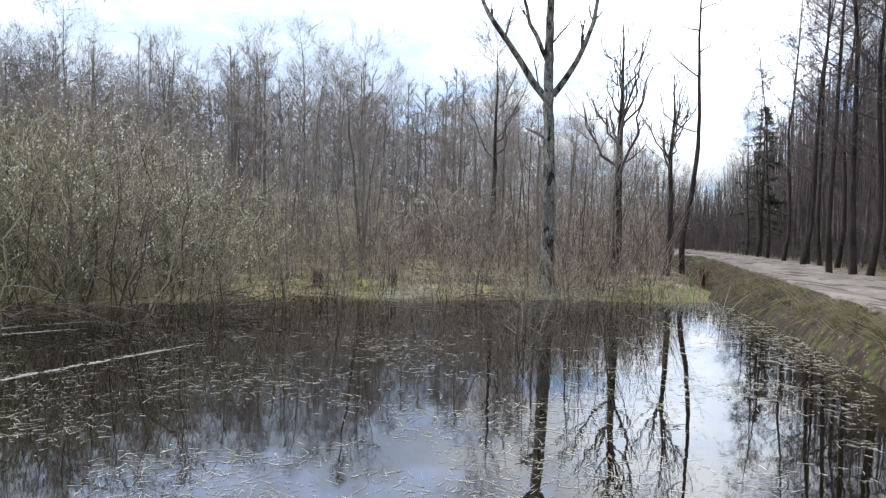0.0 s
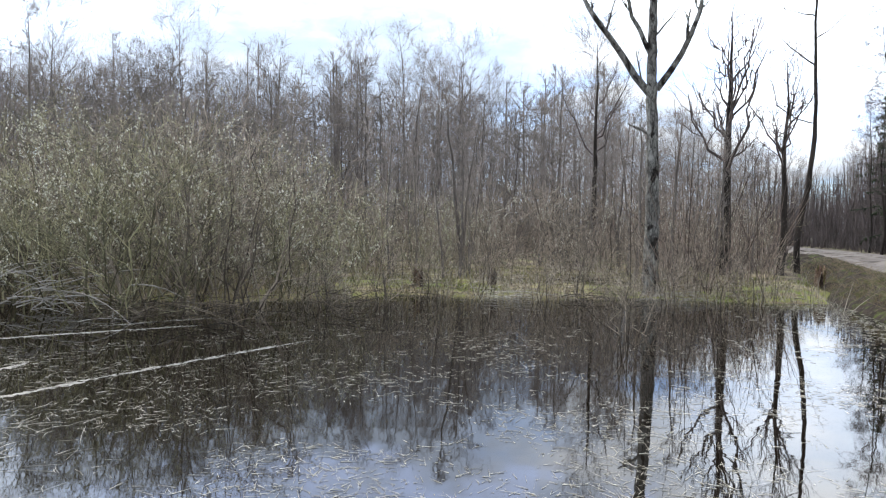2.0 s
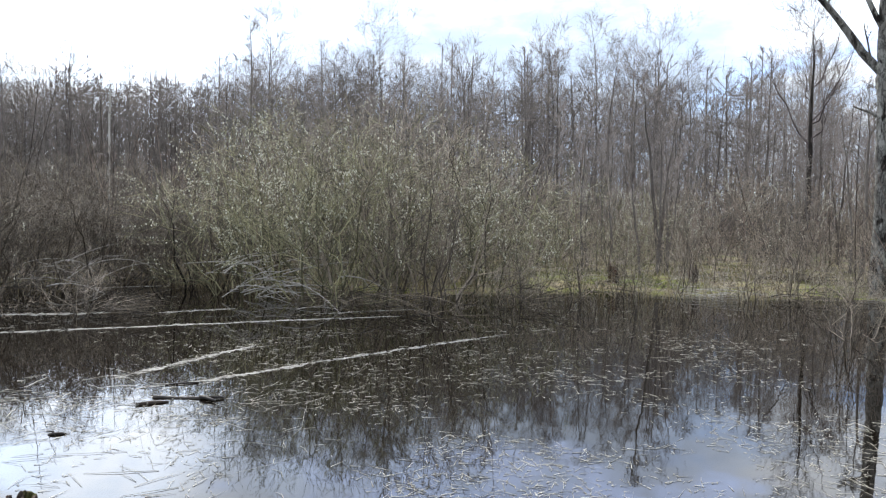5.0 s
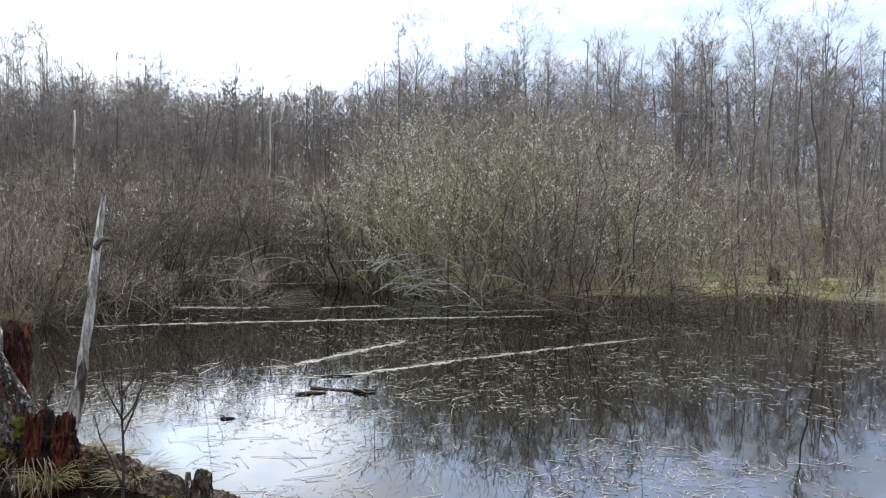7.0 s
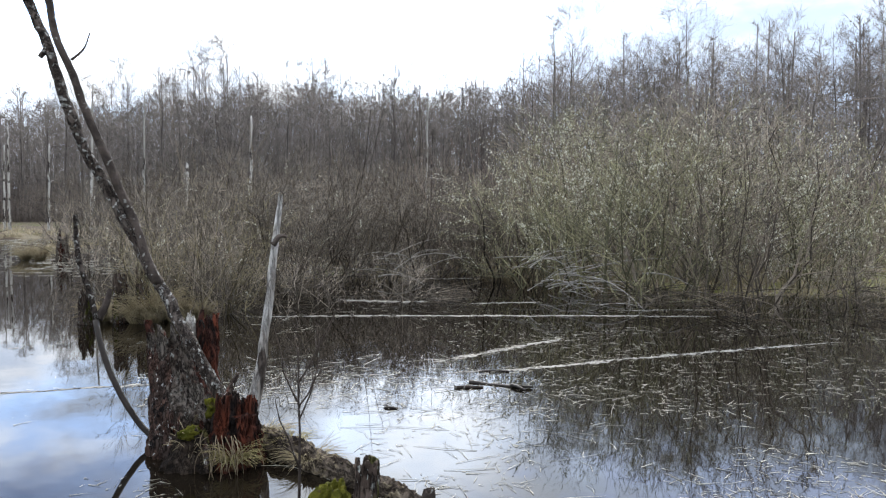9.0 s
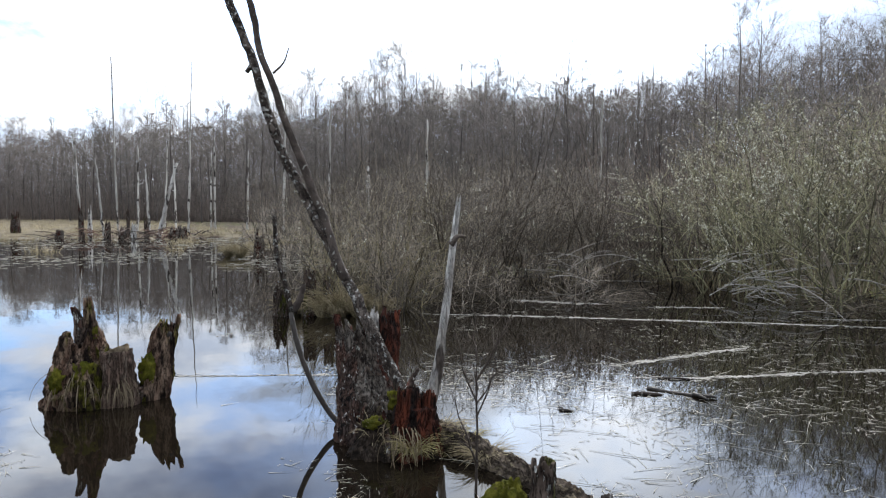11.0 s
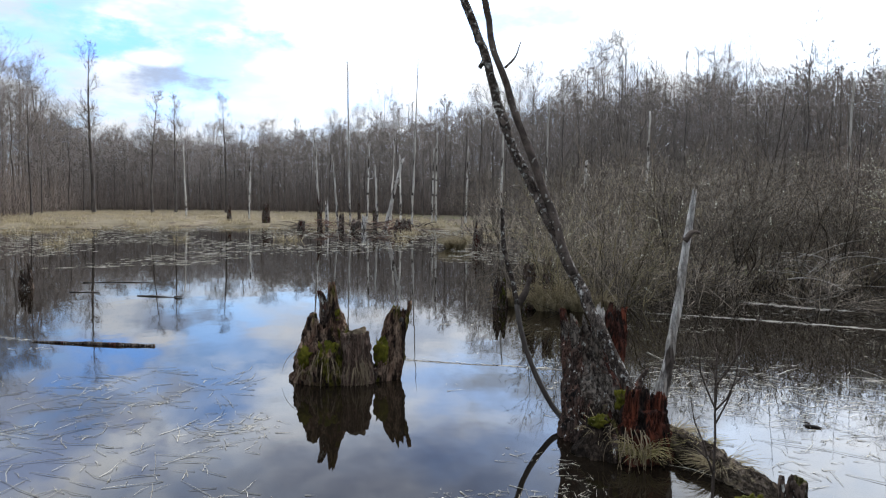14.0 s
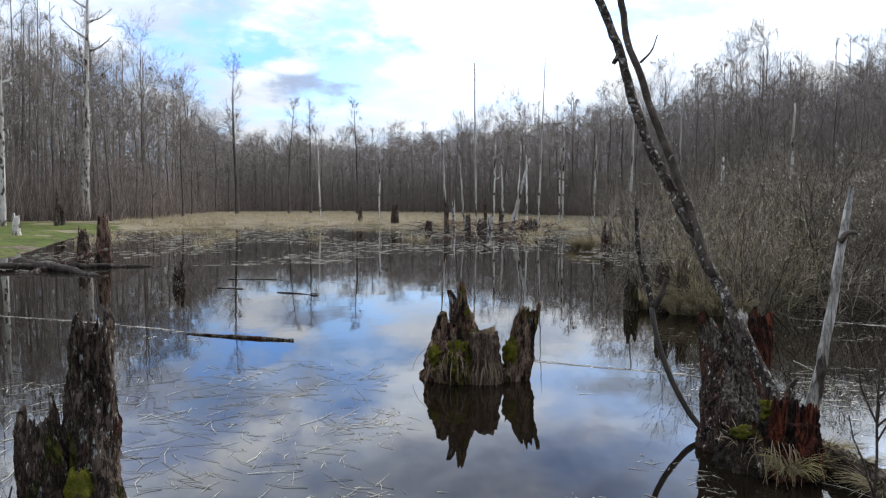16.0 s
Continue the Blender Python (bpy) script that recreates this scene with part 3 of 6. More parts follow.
# ---- forest ----
def grow_tree(seed, height, r0, limbs, limb_len, subs, twigs, clear=0.4, up=0.7, lean=0.3, full=0.55):
    """A bare tree: the trunk and, apart, the crown of limbs, branches and twigs."""
    rng = np.random.default_rng(seed)
    trunk, crown = Tubes(), Tubes()
    n = 10
    f = np.linspace(0, 1, n)
    sway = np.cumsum(rng.normal(size=(n, 2)) * lean * height * 0.012, axis=0) + np.outer(f ** 2, rng.normal(size=2) * lean)
    p = np.concatenate([sway - sway[:1], (f * height)[:, None]], 1)
    p[0, 2] = -0.3
    r = r0 * (1 - f) ** 0.9 + 0.008
    r[0] *= 1.35
    trunk.add(p, r, 6)
    lp, lr = shoots(rng, crown, p[None], r[None], limbs, limb_len, 4, 3, 0.3, up, clear, 0.35, 0.42, full=full)
    sp, sr = shoots(rng, crown, lp, np.maximum(lr, 0.012), subs, limb_len * 0.46, 2, 3, 0.5, up * 0.5, 0.12, 0.9, 0.7, 0.45)
    shoots(rng, crown, sp, np.maximum(sr, 0.0085), twigs, limb_len * 0.24, 2, 3, 0.3, up * 0.35, 0.12, 0.9, 0.8, 0.3)
    return trunk, crown


def tree_thing(name, label, category, group, tubes, mats):
    ob = thing(name, label, category, group)
    part("trunk", tubes[0].mesh("trunk"), mats[0], ob)
    part("crown", tubes[1].mesh("crown"), mats[1], ob)
    return ob


# skyline: azimuth, tangent of its elevation, distance of the front trees
SKYLINE = np.array([(-34, 0.40, 26), (-30.2, 0.36, 28), (-24.5, 0.25, 36), (-21.9, 0.16, 55), (-18.8, 0.097, 80), (-12.8, 0.14, 62), (-6.4, 0.166, 55), (-2.9, 0.235, 48), (4.5, 0.225, 46), (11.1, 0.25, 44),
                    (23, 0.245, 44), (31.9, 0.25, 46), (37.4, 0.225, 52), (46.5, 0.21, 60), (56.5, 0.208, 62), (65, 0.192, 66), (70.3, 0.168, 74), (77, 0.145, 85),
                    (87.8, 0.112, 105), (92.8, 0.100, 112), (101, 0.102, 108), (104, 0.13, 90), (107, 0.18, 66), (110, 0.23, 60), (116, 0.26, 56), (121, 0.28, 55)])


def skyline(az):
    return np.interp(az, SKYLINE[:, 0], SKYLINE[:, 1]), np.interp(az, SKYLINE[:, 0], SKYLINE[:, 2])


def build_forest():
    rng = np.random.default_rng(11)
    kinds = []
    for k in range(8):
        tubes = grow_tree(100 + k, 13.0, 0.085 + 0.02 * (k % 3), 34 + 4 * (k % 3), 2.6 + 0.5 * (k % 4), 6, 7, 0.16 + 0.07 * (k % 3), 0.30 + 0.16 * (k % 3), 0.4, 0.54 + 0.06 * (k % 3))
        kinds.append(tree_thing("alder_tree", "bare dark-barked alder tree of the wood edge", "tree", "alders of the wood edge", tubes, (BARK, TWIG)))
    used = set()
    placed = 0
    for row, (step, push, cut) in enumerate(((1.75, 1.0, 0.90), (2.3, 1.17, 1.0))):
        az = -21.5
        while az < 119:
            az += step * (0.5 + rng.random()) * min(1.0, 46 / skyline(az)[1])
            if row == 1 and az < -15:
                continue
            tan, d = skyline(az)
            d = d * push * (0.94 + 0.16 * rng.random())
            x, y, _ = spot(az, d)
            if y < 62 and track_edge(y) - 1.0 < x < track_edge(y) + 5.5:
                continue
            h = (tan * d + 1.6) * cut * (0.70 + 0.36 * rng.random() ** 1.3)
            s = h / 13.0
            k = int(rng.integers(len(kinds)))
            m = pose(x, y, 0.1, 0, 0, rng.random() * 360) @ Matrix.Diagonal((s * 0.95, s * 0.95, s, 1))
            if k not in used:
                used.add(k)
                kinds[k].matrix_basis = m
            else:
                copy_thing(kinds[k], Matrix.Identity(4)).matrix_basis = m
            placed += 1
    # the deep wood behind, too dense to count
    rng = np.random.default_rng(5)
    deep = Tubes()

    def strewn(count, near, far, first=-34, last=121):
        az = first + (last - first) * rng.random(count) ** 0.7
        tan, d = skyline(az)
        d = d * (near + (far - near) * rng.random(count))
        x, y = -np.sin(np.radians(az)) * d, np.cos(np.radians(az)) * d
        ok = ~((y < 60) & (x > track_edge(y) - 1.5) & (x < track_edge(y) + 5))
        return np.stack([x, y, 0 * x], 1)[ok], (tan * d + 1.6)[ok]

    for count, first, last in ((2600, -18, 121), (3400, 38, 104)):
        foot, h = strewn(count, 1.08, 1.7, first, last)
        h = h * (0.5 + 0.42 * rng.random(len(h)))
        top = foot + np.stack([rng.normal(size=len(h)) * 0.05 * h, rng.normal(size=len(h)) * 0.05 * h, h], 1)
        deep.add(np.stack([foot, top], 1), (0.04 + 0.06 * rng.random(len(h)) ** 2)[:, None] * np.ones(2), 3)
    for count, near, far, low, high, long, thick, first, last in ((42000, 1.05, 1.4, 0.05, 0.80, 1.4, 0.016, -18, 121), (42000, 1.25, 1.8, 0.0, 0.68, 2.6, 0.042, -23, 121), (16000, 1.08, 1.5, 0.08, 0.76, 1.9, 0.026, 26, 72), (46000, 1.10, 1.6, 0.0, 0.76, 1.8, 0.024, 38, 105), (12000, 1.05, 1.4, 0.05, 0.78, 2.0, 0.035, 74, 105)):
        foot, h = strewn(count, near, far, first, last)
        h = h * (0.97 + 0.22 * lumps(np.degrees(np.arctan2(-foot[:, 0], foot[:, 1])), 0 * h, 1.6, 9.0))
        a = foot + np.stack([0 * h, 0 * h, h * (low + (high - low) * rng.random(len(h)) ** 1.2)], 1)
        b = a + unit(rng.normal(size=a.shape) + (0, 0, 0.8)) * (long * (0.5 + rng.random(len(h))))[:, None]
        deep.add(np.stack([a, b], 1), (thick * (0.6 + 0.8 * rng.random(len(h))))[:, None] * np.ones(2), 3)
    # the wood beyond the track, close, with its shade put into the colour
    k = 3600
    y = 20 + 75 * rng.random(k)
    x = track_edge(y) + 7.0 + 32 * rng.random(k) - 0.02 * np.clip(y - 34, 0, 200) ** 1.6
    foot = np.stack([x, y, np.full(k, 0.3)], 1)
    tan, _ = skyline(np.degrees(np.arctan2(-x, y)))
    h = (tan * np.hypot(x, y) + 1.3) * (0.25 + 0.5 * rng.random(k))
    top = foot + np.stack([rng.normal(size=k) * 0.4, rng.normal(size=k) * 0.4, h], 1)
    beyond = Tubes()
    beyond.add(np.stack([foot, (foot + top) / 2 + rng.normal(size=foot.shape) * 0.08, top], 1), (0.03 + 0.08 * rng.random(k) ** 3)[:, None] * np.array((1, 0.8, 0.4)), 4)
    shoots(rng, beyond, np.stack([foot, top], 1), np.full((k, 2), 0.03), 13, 1.5, 2, 3, 0.4, 0.4, 0.12, 0.3, 0.5)
    tagged(part("trackside_wood", beyond.mesh("trackside_wood"), SHADETWIG), "close dark alder wood beyond the track", "wood", kind="stuff")
    for base, h in zip(*strewn(200, 1.15, 1.5, -18)):
        p = base + np.linspace(0, 1, 5)[:, None] * np.array((rng.normal() * 0.4, rng.normal() * 0.4, h * (0.75 + 0.22 * rng.random())))
        r = np.linspace(0.12, 0.03, 5)
        deep.add(p, r, 4)
        lp, lr = shoots(rng, deep, p[None], r[None], 22, 2.1, 2, 3, 0.4, 0.4, 0.25, 0.3, 0.5, full=0.55)
        shoots(rng, deep, lp, np.maximum(lr, 0.018), 12, 0.9, 2, 3, 0.4, 0.3, 0.15, 0.8, 0.8)
    tagged(part("deep_wood", deep.mesh("deep_wood"), TWIG), "dense bare alder wood behind the first trees", "wood", kind="stuff")
    # young growth under the trees
    rng = np.random.default_rng(6)
    under = Tubes()
    k = 5500
    az = -17 + 136 * rng.random(k) ** 0.8
    tan, d = skyline(az)
    d = d * (1.0 + 0.45 * rng.random(k))
    foot = np.stack([-np.sin(np.radians(az)) * d, np.cos(np.radians(az)) * d, 0 * d], 1)
    foot = foot[~((foot[:, 0] > track_edge(foot[:, 1]) - 2) & (foot[:, 0] < track_edge(foot[:, 1]) + 5))]
    k = len(foot)
    h = 1.5 + 4.5 * rng.random(k) ** 1.3
    top = foot + np.stack([rng.normal(size=k) * 0.12 * h, rng.normal(size=k) * 0.12 * h, h], 1)
    p = bezier(foot, (foot + top) / 2 + rng.normal(size=(k, 3)) * 0.15, top, 4)
    r = (0.016 + 0.014 * rng.random(k))[:, None] * np.linspace(1, 0.4, 4)
    under.add(p, r, 3)
    shoots(rng, under, p, r, 7, 1.2, 2, 3, 0.4, 0.6, 0.15, 0.4, 0.8)
    # the brown thicket at the foot of the wood behind the meadow
    k = 3800
    az = 72 + 47 * rng.random(k)
    d = skyline(az)[1] * (0.99 + 0.25 * rng.random(k))
    foot = np.stack([-np.sin(np.radians(az)) * d, np.cos(np.radians(az)) * d, 0 * d], 1)
    h = 1.2 + 4.2 * rng.random(k) ** 1.2
    top = foot + np.stack([rng.normal(size=k) * 0.15 * h, rng.normal(size=k) * 0.15 * h, h], 1)
    p = np.stack([foot, (foot + top) / 2 + rng.normal(size=(k, 3)) * 0.1, top], 1)
    r = (0.018 + 0.016 * rng.random(k))[:, None] * np.linspace(1, 0.4, 3)
    under.add(p, r, 3)
    shoots(rng, under, p, r, 9, 1.2, 2, 3, 0.4, 0.6, 0.08, 0.5, 0.9)
    k = 2000
    shady = Tubes()
    y = 14 + 50 * rng.random(k)
    x = track_edge(y) + 5.0 + 14 * rng.random(k) ** 1.5 - 0.02 * np.clip(y - 34, 0, 200) ** 1.6
    foot = np.stack([x, y, np.full(k, 0.4)], 1)
    h = 0.6 + 2.6 * rng.random(k) ** 2
    top = foot + np.stack([rng.normal(size=k) * 0.2 * h, rng.normal(size=k) * 0.2 * h, h], 1)
    p = bezier(foot, (foot + top) / 2 + rng.normal(size=(k, 3)) * 0.12, top, 4)
    r = (0.008 + 0.010 * rng.random(k))[:, None] * np.linspace(1, 0.4, 4)
    shady.add(p, r, 3)
    shoots(rng, shady, p, r, 7, 0.7, 2, 3, 0.4, 0.4, 0.15, 0.4, 0.8)
    tagged(part("trackside_undergrowth", shady.mesh("trackside_undergrowth"), SHADETWIG), "dark bare undergrowth beyond the track", "undergrowth", kind="stuff")
    tagged(part("undergrowth", under.mesh("undergrowth"), UNDER), "brown bare undergrowth along the wood's foot", "undergrowth", kind="stuff")
    return placed


build_forest()

# ---- thickets ----
def grow_bush(seed, stems, height, spread, catkins, upright=0.0):
    """Many long curving stems that fan out of a wide stool, with ascending branches and fine twigs."""
    rng = np.random.default_rng(seed)
    tubes = Tubes()
    a = rng.random(stems) * 2 * np.pi
    out = spread * np.sqrt(rng.random(stems)) * (1 - 0.5 * upright)
    foot = np.stack([np.cos(a) * out * 0.35, np.sin(a) * out * 0.35, np.full(stems, -0.35)], 1) + rng.normal(size=(stems, 3)) * (0.18, 0.18, 0)
    rise = height * np.sqrt(np.clip(1.0 - 0.72 * (out / spread) ** 2, 0.1, 1)) * (0.62 + 0.36 * rng.random(stems) ** 0.6)
    top = np.stack([np.cos(a) * out, np.sin(a) * out, rise], 1)
    top[:, :2] += rng.normal(size=(stems, 2)) * 0.3
    mid = foot * 0.55 + top * 0.45 + np.stack([np.cos(a) * out * 0.12, np.sin(a) * out * 0.12, -0.04 * rise], 1) + rng.normal(size=(stems, 3)) * 0.42
    p = bezier(foot, mid, top, 7)
    p[:, 1:6] += rng.normal(size=(stems, 5, 3)) * 0.075
    r = (0.012 + 0.024 * rng.random(stems) ** 2)[:, None] * np.linspace(1, 0.25, 7)
    tubes.add(p, r, 4)
    bp, br = shoots(rng, tubes, p, r, 7, 1.25, 4, 3, 0.4, 0.22, 0.10, 0.85, 0.6, 0.45)
    sp, sr = shoots(rng, tubes, bp, np.maximum(br, 0.006), 5, 0.62, 2, 3, 0.5, 0.15, 0.15, 0.8, 0.65, 0.3)
    tp, tr = shoots(rng, tubes, sp, np.maximum(sr, 0.0045), 4, 0.30, 2, 3, 0.5, 0.12, 0.15, 1.2, 0.8, 0.2)
    # strings of catkins along the shoots of some branches
    pick = sp[(sp[:, 1, 2] > height * 0.15)]
    where = lumps(pick[:, 1, 0] + pick[:, 1, 2] * 0.7, pick[:, 1, 1], 0.45, seed * 1.0) + 0.5 * (rng.random(len(pick)) - 0.5)
    pick = pick[np.argsort(-where)[:catkins // 7]]
    f = np.linspace(0.1, 1.0, 7)[None, :, None]
    ends = (pick[:, :1] * (1 - f) + pick[:, 1:] * f).reshape(-1, 3) + rng.normal(size=(len(pick) * 7, 3)) * 0.012
    return tubes, buds(rng, ends, 0.014, 0.028)


def buds(rng, at, thick, long):
    """Small pointed catkins at the given places, as one mesh."""
    k = len(at)
    axis = unit(rng.normal(size=(k, 3)) * 0.5 + (0, 0, 1))
    u = unit(np.cross(axis, rng.normal(size=(k, 3))))
    v = np.cross(axis, u)
    s = (0.7 + 0.7 * rng.random(k))[:, None]
    ring = [at + u * thick * s, at + (v * 0.87 - u * 0.5) * thick * s, at - (v * 0.87 + u * 0.5) * thick * s, at - axis * long * s * 0.6, at + axis * long * s]
    verts = np.stack(ring, 1).reshape(-1, 3)
    tri = np.array([(0, 1, 4), (1, 2, 4), (2, 0, 4), (1, 0, 3), (2, 1, 3), (0, 2, 3)])
    return raw_mesh("catkin_cover", verts, [(np.arange(k)[:, None, None] * 5 + tri).reshape(-1, 3)])


def bush_thing(seed, stems, height, spread, catkins, label, mat):
    ob = thing("willow_bush", label, "bush", "willow thicket")
    tubes, mesh = grow_bush(seed, stems, height, spread, catkins)
    part("branchwork", tubes.mesh("branchwork"), mat, ob)
    tagged(part("catkin_cover", mesh, CATKIN, ob, "pale silvery willow catkins"), kind="stuff")
    return ob


def build_bushes():
    rng = np.random.default_rng(21)
    kinds = [bush_thing(300 + k, 26, 3.6, 2.2, (1600, 600, 1300)[k % 3], "leafless willow bush with silvery catkins, standing in water", (WILLOW_OLIVE, WILLOW_GREY, WILLOW_OLIVE, WILLOW)[k % 4]) for k in range(6)]
    kinds += [bush_thing(310 + k, 26, 3.6, 2.2, 130, "dark leafless willow thicket at the channel", WILLOW_SHADE) for k in range(2)]
    kinds += [bush_thing(330, 13, 3.6, 1.9, 140, "sparse olive willow shoots on the tussock island", WILLOW_ISLE)]
    used = set()
    # azimuth, distance, height, girth
    for az, d, h, g in ((26, 14.3, 3.9, 1.15), (32, 14.6, 3.7, 1.1), (20.5, 16.5, 3.3, 1.0), (37, 16.0, 3.5, 1.1), (29, 17.5, 4.4, 1.2), (23.5, 19, 4.2, 1.1), (42, 17.8, 2.9, 1.0), (46, 18.8, 2.5, 1.0), (34.5, 19, 4.2, 1.1),
                        (49.5, 18.0, 2.6, 1.0), (53.5, 17.0, 2.7, 1.0), (57, 16.4, 2.8, 0.95), (60, 15.6, 2.7, 0.85), (40, 21, 3.4, 1.2), (45, 22.5, 3.0, 1.2), (51, 21.5, 2.8, 1.2), (56, 21, 2.8, 1.2), (61, 21, 2.7, 1.1),
                        (63, 18.5, 2.8, 0.9), (65.5, 23, 3.4, 1.0), (68, 27, 3.2, 1.1), (71, 32, 3.2, 1.2), (17, 23, 3.3, 1.1), (12, 25, 3.2, 1.2), (7, 27, 3.4, 1.2), (2, 27, 3.6, 1.2), (-3, 28, 3.2, 1.2), (-8, 29, 3.4, 1.2), (-12.5, 30, 3.2, 1.0),
                        (48, 27, 3.2, 1.3), (54, 27, 3.0, 1.3), (59, 27, 3.2, 1.3), (36, 25, 4.0, 1.3), (30, 24, 4.6, 1.3), (66.6, 12.0, 2.1, 0.50), (64.2, 12.5, 2.1, 0.55)):
        k = int(rng.integers(6)) if az < 41 else 6 + int(rng.integers(2))
        k = 8 if d < 13 else k
        x, y, _ = spot(az, d)
        m = pose(x, y, 0.0, 0, 0, rng.random() * 360) @ Matrix.Diagonal((g, g, h / 3.6, 1))
        if k not in used:
            used.add(k)
            kinds[k].matrix_basis = m
        else:
            copy_thing(kinds[k], Matrix.Identity(4)).matrix_basis = m


def build_sprays():
    """Small sprays of willow that stand in the shallow water."""
    rng = np.random.default_rng(23)
    first = None
    for az, d, h, g in ((-5.6, 12.3, 1.15, 0.55), (9, 16.4, 1.2, 0.6), (1, 16.8, 1.1, 0.6), (-8.5, 17.0, 1.3, 0.6), (4.8, 17.0, 1.5, 0.6), (-12, 17.3, 1.2, 0.5), (13.5, 15.6, 1.3, 0.6), (18, 14.6, 1.2, 0.6), (-2.2, 17.6, 1.6, 0.6), (-15, 18.0, 1.4, 0.5),
                        (65.6, 11.9, 1.7, 0.6), (63.8, 12.6, 1.3, 0.6), (67.2, 12.6, 1.2, 0.5), (58, 12.2, 0.9, 0.6), (50, 13.2, 0.8, 0.6), (-1, 21, 2.0, 0.7), (6, 20.5, 2.2, 0.7), (-7, 21, 2.2, 0.7), (11, 19.5, 2.0, 0.7), (-10.5, 20.5, 2.2, 0.7), (69, 15.5, 1.4, 0.8), (71.5, 24, 1.8, 0.9)):
        if first is None:
            first = made = thing("willow_spray", "small leafless willow spray standing in shallow water", "bush", "willow sprays")
            part("branchwork", grow_bush(351, 7, 1.6, 1.1, 10)[0].mesh("branchwork"), WILLOW_GREY, made)
        else:
            made = copy_thing(first, Matrix.Identity(4))
        made.matrix_basis = pose(*spot(az, d), 0, 0, rng.random() * 360) @ Matrix.Diagonal((g, g, h / 1.6, 1))


def build_brush():
    """Whips and saplings between the bushes and the wood, past counting."""
    rng = np.random.default_rng(31)
    tubes = Tubes()
    k = 6400
    az = -16 + 92 * rng.random(k)
    d = 18.5 + 27 * rng.random(k)
    x, y = -np.sin(np.radians(az)) * d, np.cos(np.radians(az)) * d
    keep = (shore_distance(x, y) > -0.5) & (x < track_edge(y) - 1.2) & ~((d < 33) & (az > -7) & (az < 18) & (rng.random(k) < 0.92)) & (lumps(x, y, 2.4, 17.0) > -0.3 + 0.15 * rng.random(k))
    foot = np.stack([x, y, np.full(k, -0.1)], 1)[keep]
    k = len(foot)
    h = (1.2 + 3.4 * rng.random(k) ** 1.7) * (1 + 0.5 * lumps(foot[:, 0], foot[:, 1], 3.0, 19.0))
    lean = rng.normal(size=(k, 2)) * 0.26 * h[:, None]
    top = foot + np.concatenate([lean, h[:, None]], 1)
    mid = (foot + top) / 2 + np.concatenate([rng.normal(size=(k, 2)) * 0.22, np.zeros((k, 1))], 1)
    p = bezier(foot, mid, top, 4)
    r = (0.008 + 0.009 * rng.random(k))[:, None] * np.linspace(1, 0.35, 4)
    # brush past azimuth 48 takes the willow colour with the shade put in
    dark = np.degrees(np.arctan2(-foot[:, 0], foot[:, 1])) > 48
    for side, mat, label in ((~dark, OSIER, "dense reddish-brown brush of bare saplings"), (dark, WILLOW_SHADE, "dense dark willow brush along the channel")):
        tubes = Tubes()
        tubes.add(p[side], r[side], 3)
        shoots(rng, tubes, p[side], r[side], 9, 0.8, 2, 3, 0.4, 0.25, 0.15, 0.6, 0.8)
        tagged(part("brushwood", tubes.mesh("brushwood"), mat), label, "brush", kind="stuff")


def build_young_trees():
    """Slim dark young alders that stand singly in the brush."""
    rng = np.random.default_rng(37)
    kinds = [tree_thing("young_alder", "slim young bare alder standing in the brush", "tree", "young alders in the brush", grow_tree(140 + k, 6.0, 0.045 + 0.012 * k, 22, 0.9, 4, 5, 0.35, 0.7, 0.5, 0.6), (BARK, TWIG)) for k in range(3)]
    used = set()
    for step in range(44):
        az, d = -15 + 36 * rng.random(), 20 + 15 * rng.random()
        x, y, _ = spot(az, d)
        k = step % 3
        s = 0.55 + 0.4 * rng.random()
        m = pose(x, y, 0.1, rng.normal() * 4, rng.normal() * 4, rng.random() * 360) @ Matrix.Diagonal((s, s, s, 1))
        if x > track_edge(y) - 1.5 or shore_distance(np.array([x]), np.array([y]))[0] < 0.3:
            continue
        if k not in used:
            used.add(k)
            kinds[k].matrix_basis = m
        else:
            copy_thing(kinds[k], Matrix.Identity(4)).matrix_basis = m


build_bushes()
build_young_trees()
build_sprays()
build_brush()

# ---- single trees ----
def side_limb(name, base, pts, r0, seed, mat, parent, twig_len=0.8, count=9):
    """One limb with its twigs. pts: (right, up) from base in metres, as the limb runs."""
    rng = np.random.default_rng(seed)
    q = np.array([(x, 0.25 * noise.noise((seed * 1.3, i * 0.7, 0.5)) * i, z) for i, (x, z) in enumerate(pts)])
    p = wander(q, 9, seed, 0.05)
    r = np.linspace(r0, r0 * 0.3, 9)
    tubes = Tubes()
    tubes.add(p, r, 6)
    sp, sr = shoots(rng, tubes, p[None], r[None], count, twig_len, 4, 3, 0.4, 0.5, 0.3, 0.6, 0.5)
    shoots(rng, tubes, sp, np.maximum(sr, 0.006), 5, twig_len * 0.4, 2, 3, 0.4, 0.4, 0.2, 0.7, 0.8)
    return part(name, tubes.mesh(name), mat, parent)


